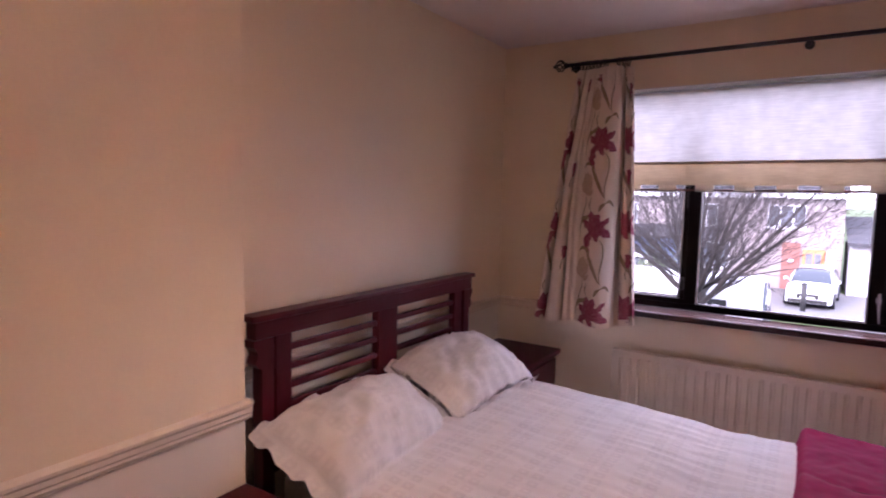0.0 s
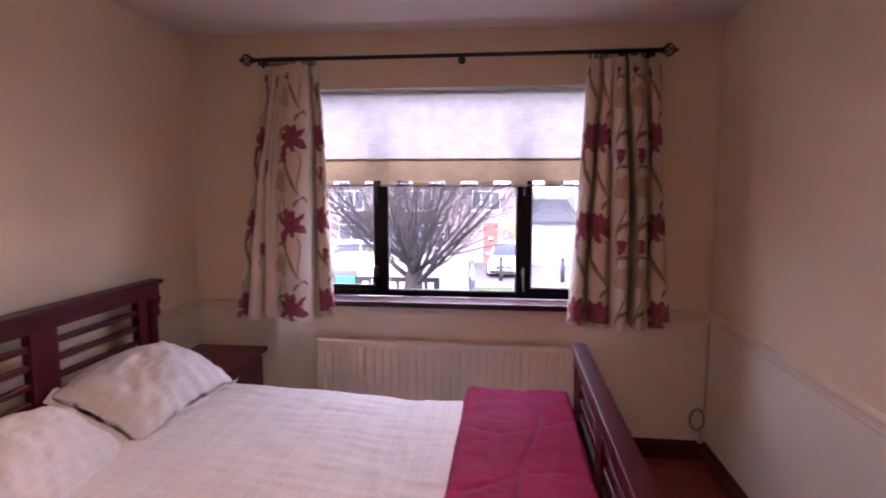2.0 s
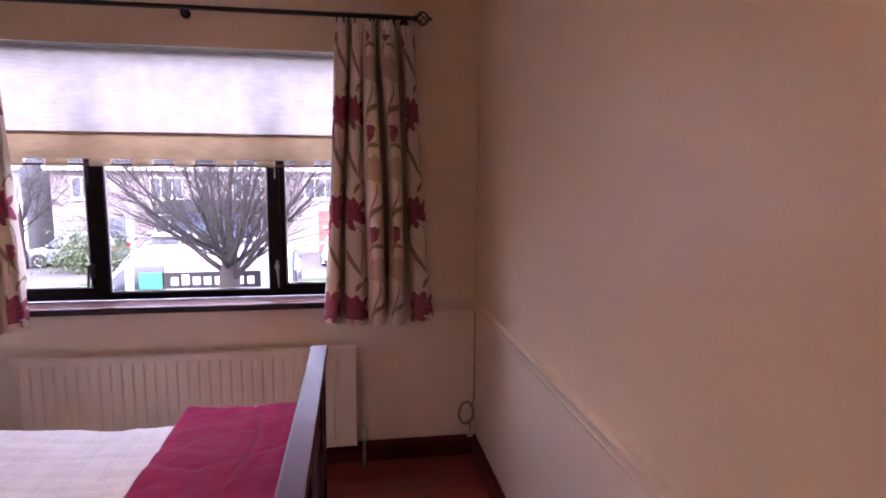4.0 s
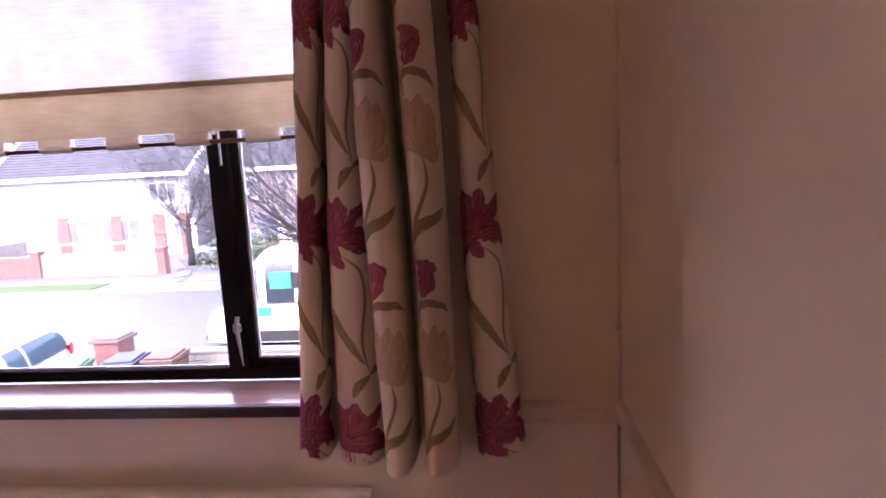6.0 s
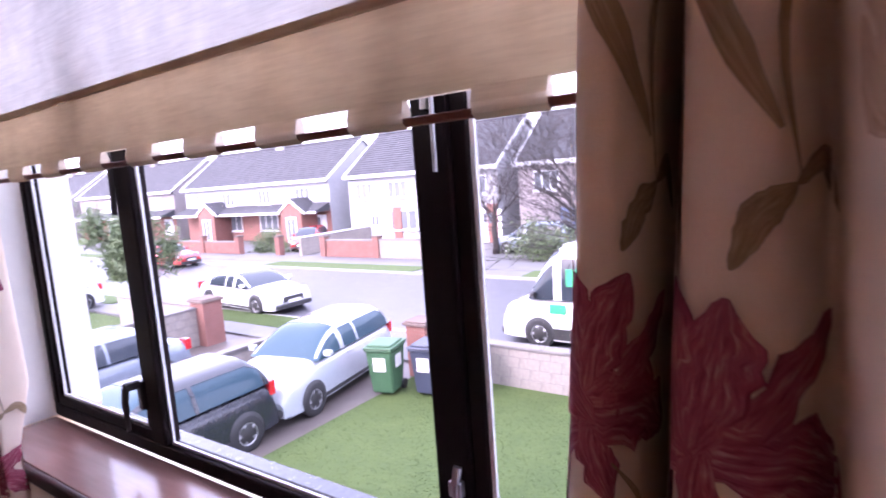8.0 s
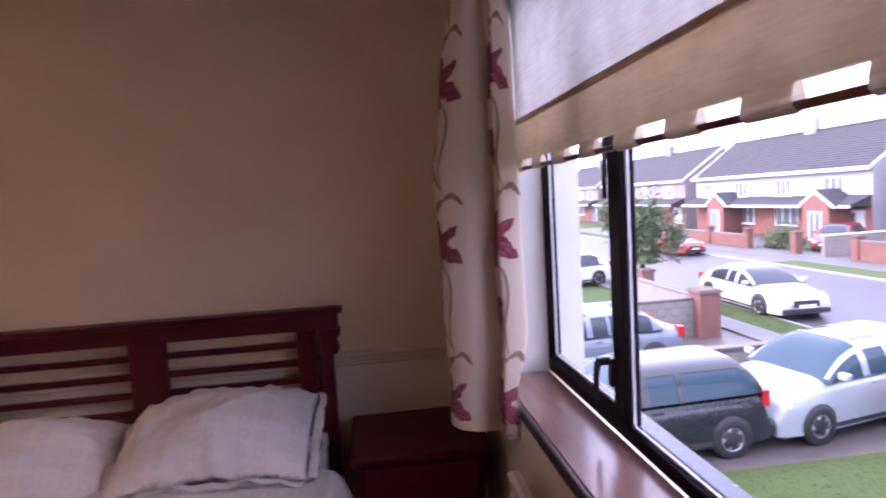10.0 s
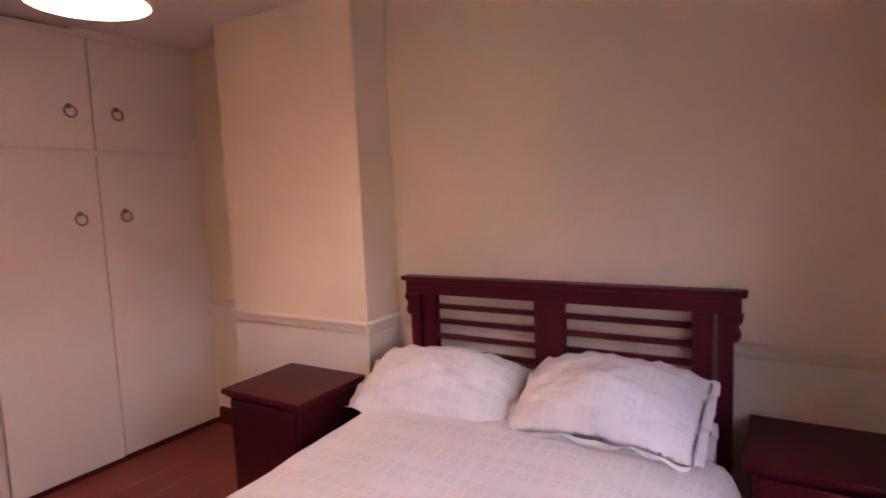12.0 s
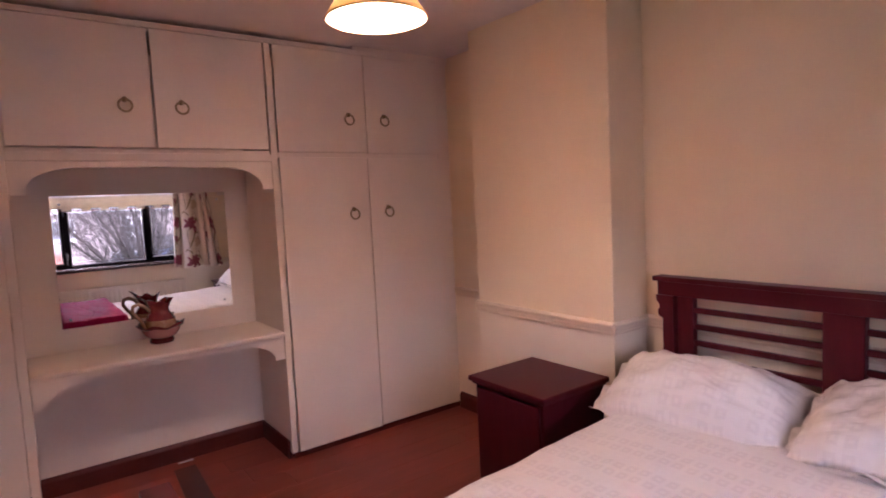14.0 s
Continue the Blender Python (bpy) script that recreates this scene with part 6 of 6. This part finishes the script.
def house(x0, x1, y, wallm, lower, label, porch, doors, eaves=4.75, ridge=7.75, depth=8.0, canopy=True):
    h = thing("house", ((x0 + x1) / 2, y, G), label, "house", "houses across the road")
    e, rg = G + eaves, G + ridge
    yr = y + depth / 2
    part("wall", box(x0, x1, y, y + depth, G - 0.1, e), wallm, h)
    gb = prism([(y, e - 0.001), (y + depth, e - 0.001), (yr, rg - 0.1)], "x", x0, x1)
    part("gable", gb, wallm, h, "rendered gable")
    part("lower_wall", box(x0 + 0.02, x1 - 0.02, y - 0.05, y - 0.002, G - 0.1, G + 2.5), lower, h, "lower storey facing")
    slope = bmesh.new()
    n = 20
    sl = (rg - e) / (depth / 2)
    for side in (0, 1):
        for k in range(n):
            a, b = k / n, (k + 1) / n
            y_a, y_b = -0.35 + a * (depth / 2 + 0.35), -0.35 + b * (depth / 2 + 0.35)
            za, zb = e + sl * y_a, e + sl * y_b
            ya, yb = (y + y_a, y + y_b) if side == 0 else (y + depth - y_a, y + depth - y_b)
            v = [slope.verts.new(p) for p in ((x0 - 0.15, ya, za + 0.10), (x1 + 0.15, ya, za + 0.10), (x1 + 0.15, yb, zb + 0.06), (x0 - 0.15, yb, zb + 0.06), (x0 - 0.15, ya, za + 0.04), (x1 + 0.15, ya, za + 0.04))]
            slope.faces.new(v[:4])
            slope.faces.new((v[4], v[5], v[1], v[0]))
    ro = part("roof", slope, "slate", h, "dark tiled roof in courses")
    part("ridge_tiles", tube([(x0 - 0.15, yr, rg + 0.05), (x1 + 0.15, yr, rg + 0.05)], 0.12, sides=8), "slate", ro)
    part("fascia", box(x0 - 0.15, x1 + 0.15, y - 0.42, y - 0.34, e - 0.22, e + 0.02, 0.01), "white_upvc", h, "white fascia and gutter")
    for xx in (x0 - 0.17, x1 + 0.11):
        part("bargeboard", prism([(y - 0.4, e - 0.20), (y - 0.4, e), (yr, rg + 0.10), (y + depth + 0.4, e), (y + depth + 0.4, e - 0.20), (yr, rg - 0.12)], "x", xx, xx + 0.06), "white_upvc", h, "white bargeboard")
    xm = (x0 + x1) / 2
    ch = box(xm - 0.5, xm + 0.5, yr - 0.3, yr + 0.3, rg - 0.5, rg + 1.0, 0.01)
    cho = part("chimney", ch, wallm, ro, "rendered chimney")
    for half, (a, b) in enumerate(((x0, xm), (xm, x1))):
        w = b - a
        for f, ww in ((0.12, 1.6), (0.60, 1.7)):
            window_at(h, a + w * f, G + 3.05, ww, 1.15, y, 2)
        dx = a + w * (0.80 if half else 0.32)
        wx = a + w * (0.12 if half else 0.62)
        window_at(h, wx, G + 0.85, 2.3, 1.35, y - 0.05, 2)
        d = part("front_door", box(dx, dx + 0.95, y - 0.13, y - 0.055, G + 0.02, G + 2.05, 0.01), doors[half], h, "panelled front door")
        for k in range(2):
            part("door_panel", box(dx + 0.15 + k * 0.36, dx + 0.43 + k * 0.36, y - 0.15, y - 0.131, G + 1.2, G + 1.85, 0.01), "house_glass", d)
        part("side_light", box(dx + 1.0, dx + 1.4, y - 0.10, y - 0.055, G + 0.1, G + 2.05, 0.01), "white_upvc", h, "white glazed side panel")
    if canopy:
        c = prism([(y - 0.003, G + 3.0), (y - 1.5, G + 2.45), (y - 1.5, G + 2.33), (y - 0.003, G + 2.33)], "x", x0 + 0.05, x1 - 0.05)
        part("canopy", c, "slate", h, "tiled lean-to canopy")
        part("canopy_fascia", box(x0 + 0.03, x1 - 0.03, y - 1.56, y - 1.501, G + 2.24, G + 2.42, 0.01), "white_upvc", h, "white canopy fascia")
    for px in porch:
        part("porch", box(px, px + 2.2, y - 1.75, y - 0.06, G, G + 2.32), "brick", h, "red brick porch")
        part("porch_gable", prism([(px - 0.25, G + 2.32), (px + 2.45, G + 2.32), (px + 1.1, G + 3.25)], "y", y - 1.74, y - 0.004), "brick", h, "brick porch gable")
        for s in (-1, 1):
            pr = prism([(px + 1.1, G + 3.40), (px + 1.1 + s * 1.55, G + 2.38), (px + 1.1 + s * 1.55, G + 2.22), (px + 1.1, G + 3.20)], "y", y - 1.82, y - 1.745)
            part("porch_bargeboard", pr, "white_upvc", h, "white porch bargeboard")
            pr = prism([(px + 1.1, G + 3.46), (px + 1.1 + s * 1.6, G + 2.42), (px + 1.1 + s * 1.6, G + 2.34), (px + 1.1, G + 3.36)], "y", y - 1.742, y - 0.006)
            part("porch_roof", pr, "slate", h, "tiled porch roof")
        part("porch_door", box(px + 0.55, px + 1.65, y - 1.80, y - 1.752, G + 0.05, G + 2.05, 0.01), "white_upvc", h, "white glazed porch door")
        part("porch_pane", box(px + 0.68, px + 1.05, y - 1.82, y - 1.801, G + 0.3, G + 1.9), "house_glass", h)
        part("porch_pane", box(px + 1.15, px + 1.52, y - 1.82, y - 1.801, G + 0.3, G + 1.9), "house_glass", h)
    return h


house(-88, -71.5, 30, "pink_render", "brick", "pale rendered pair of two-storey houses with a dark tiled roof", (), ("red_door", "blue_door_and_shade"))
house(-69.5, -50, 30, "pink_render", "brick", "pale rendered pair of houses with brick lower storey", (), ("red_door", "white_upvc"))
house(-48, -29.0, 30, "white_render", "brick", "white rendered pair of houses with brick gabled porches", (-32.6, -43.5), ("white_upvc", "white_upvc"))
terrace = house(-27.0, -14.6, 30, "white_render", "white_render", "white rendered pair of houses with brick panels", (), ("white_upvc", "white_upvc"), canopy=False)
opposite = house(-13.2, 3.0, 30, "pink_render", "pink_render", "grey-pink rendered pair of houses with a blue and a wooden door", (), ("blue_door_and_shade", "orange_door"), canopy=False)
house(5.9, 21, 32, "white_render", "pink_render", "white rendered pair of houses with a pinkish lower storey", (), ("red_door", "white_upvc"))
house(24, 40, 30, "tan_render", "brick", "tan rendered pair of houses", (), ("white_upvc", "blue_door_and_shade"))

pn = part("brick_panel", box(0.50, 1.30, 29.86, 29.948, G, G + 2.35, 0.01), "brick", opposite, "red brick panel beside the door")
part("wall_lamp", lathe(((0.0, 0.0), (0.10, 0.02), (0.14, 0.10), (0.09, 0.18), (0.0, 0.2)), (0.9, 29.80, G + 1.35), 14), "white_upvc", pn, "round white wall lamp", True)

part("canopy", prism([(29.94, G + 3.0), (28.3, G + 2.45), (28.3, G + 2.30), (29.94, G + 2.30)], "x", -7.6, -2.4), "slate", opposite, "dark tiled canopy over the entrance")
# flat panel in dark blue, painting the shade beneath the canopy onto the wall
part("porch_shade", box(-6.9, -3.2, 29.86, 29.945, G, G + 2.2, 0.01), "blue_door_and_shade", opposite, "dark panel painted as shade under the canopy")
for x in (-22.9, -19.6, -17.0, -15.4):
    part("brick_panel", box(x, x + 0.7, 29.86, 29.945, G, G + 2.4, 0.01), "brick", terrace, "red brick panel")
for x in (1.6, 4.4):
    gp = thing("gate_post", (x, 23.0, G), "slim dark grey metal gate post across the road", "gate post", "gate posts")
    part("post", tube([(x, 23.0, G), (x, 23.0, G + 1.12)], 0.10, sides=12), "trim_black", gp, "", True)
    part("cap", lathe(((0.12, 1.12), (0.12, 1.15), (0.06, 1.19), (0.0, 1.20)), (x, 23.0, G), 12), "trim_black", gp, "", True)


def garage(x0, x1, y):
    g = thing("garage", ((x0 + x1) / 2, y, G), "small white garage with a tiled lean-to roof across the road", "garage")
    part("wall", box(x0, x1, y, y + 5, G - 0.1, G + 2.35), "white_render", g)
    part("roof", prism([(y - 0.3, G + 2.36), (y + 5, G + 3.5), (y + 5, G + 3.65), (y - 0.3, G + 2.5)], "x", x0 - 0.1, x1 + 0.1), "slate", g)
    d = part("garage_door", box(x0 + 0.35, x1 - 0.35, y - 0.06, y - 0.002, G + 0.02, G + 2.05, 0.01), "white_upvc", g, "white garage door")
    for k in range(5):
        part("panel", box(x0 + 0.42, x1 - 0.42, y - 0.075, y - 0.061, G + 0.08 + k * 0.39, G + 0.43 + k * 0.39, 0.006), "white_upvc", d)


garage(3.25, 5.6, 29.4)

# house front this side, below and beside the window
structure("wall_house_front", box(-4.2, RX + 0.15, 0.06, OUT - 0.002, G - 0.1, -0.16), "white_render", "white rendered front of the house under the window")
structure("wall_house_front_west", box(-4.2, -0.16, 0.06, OUT - 0.002, -0.159, 3.0), "white_render", "white rendered front of the house beside the window")

# ---- laminate boards ----
def build_floor_boards():
    fl = bpy.data.objects["floor"]
    w, ln = 0.193, 1.285
    full = None
    r = random.Random(5)
    y, k = BACK, 0
    while y < 0:
        y1 = min(y + w, 0.0)
        x = -r.uniform(0.1, ln)
        while x < RX:
            a, b = max(0.0, x), min(RX, x + ln)
            if b - a > 0.03:
                o = part("board", box(a + 0.0006, b - 0.0006, y + 0.0006, y1 - 0.0006, -0.012, -0.0002, 0.0008, seg=1), "laminate", None)
                o.parent = fl
            x += ln
        y += w


build_floor_boards()
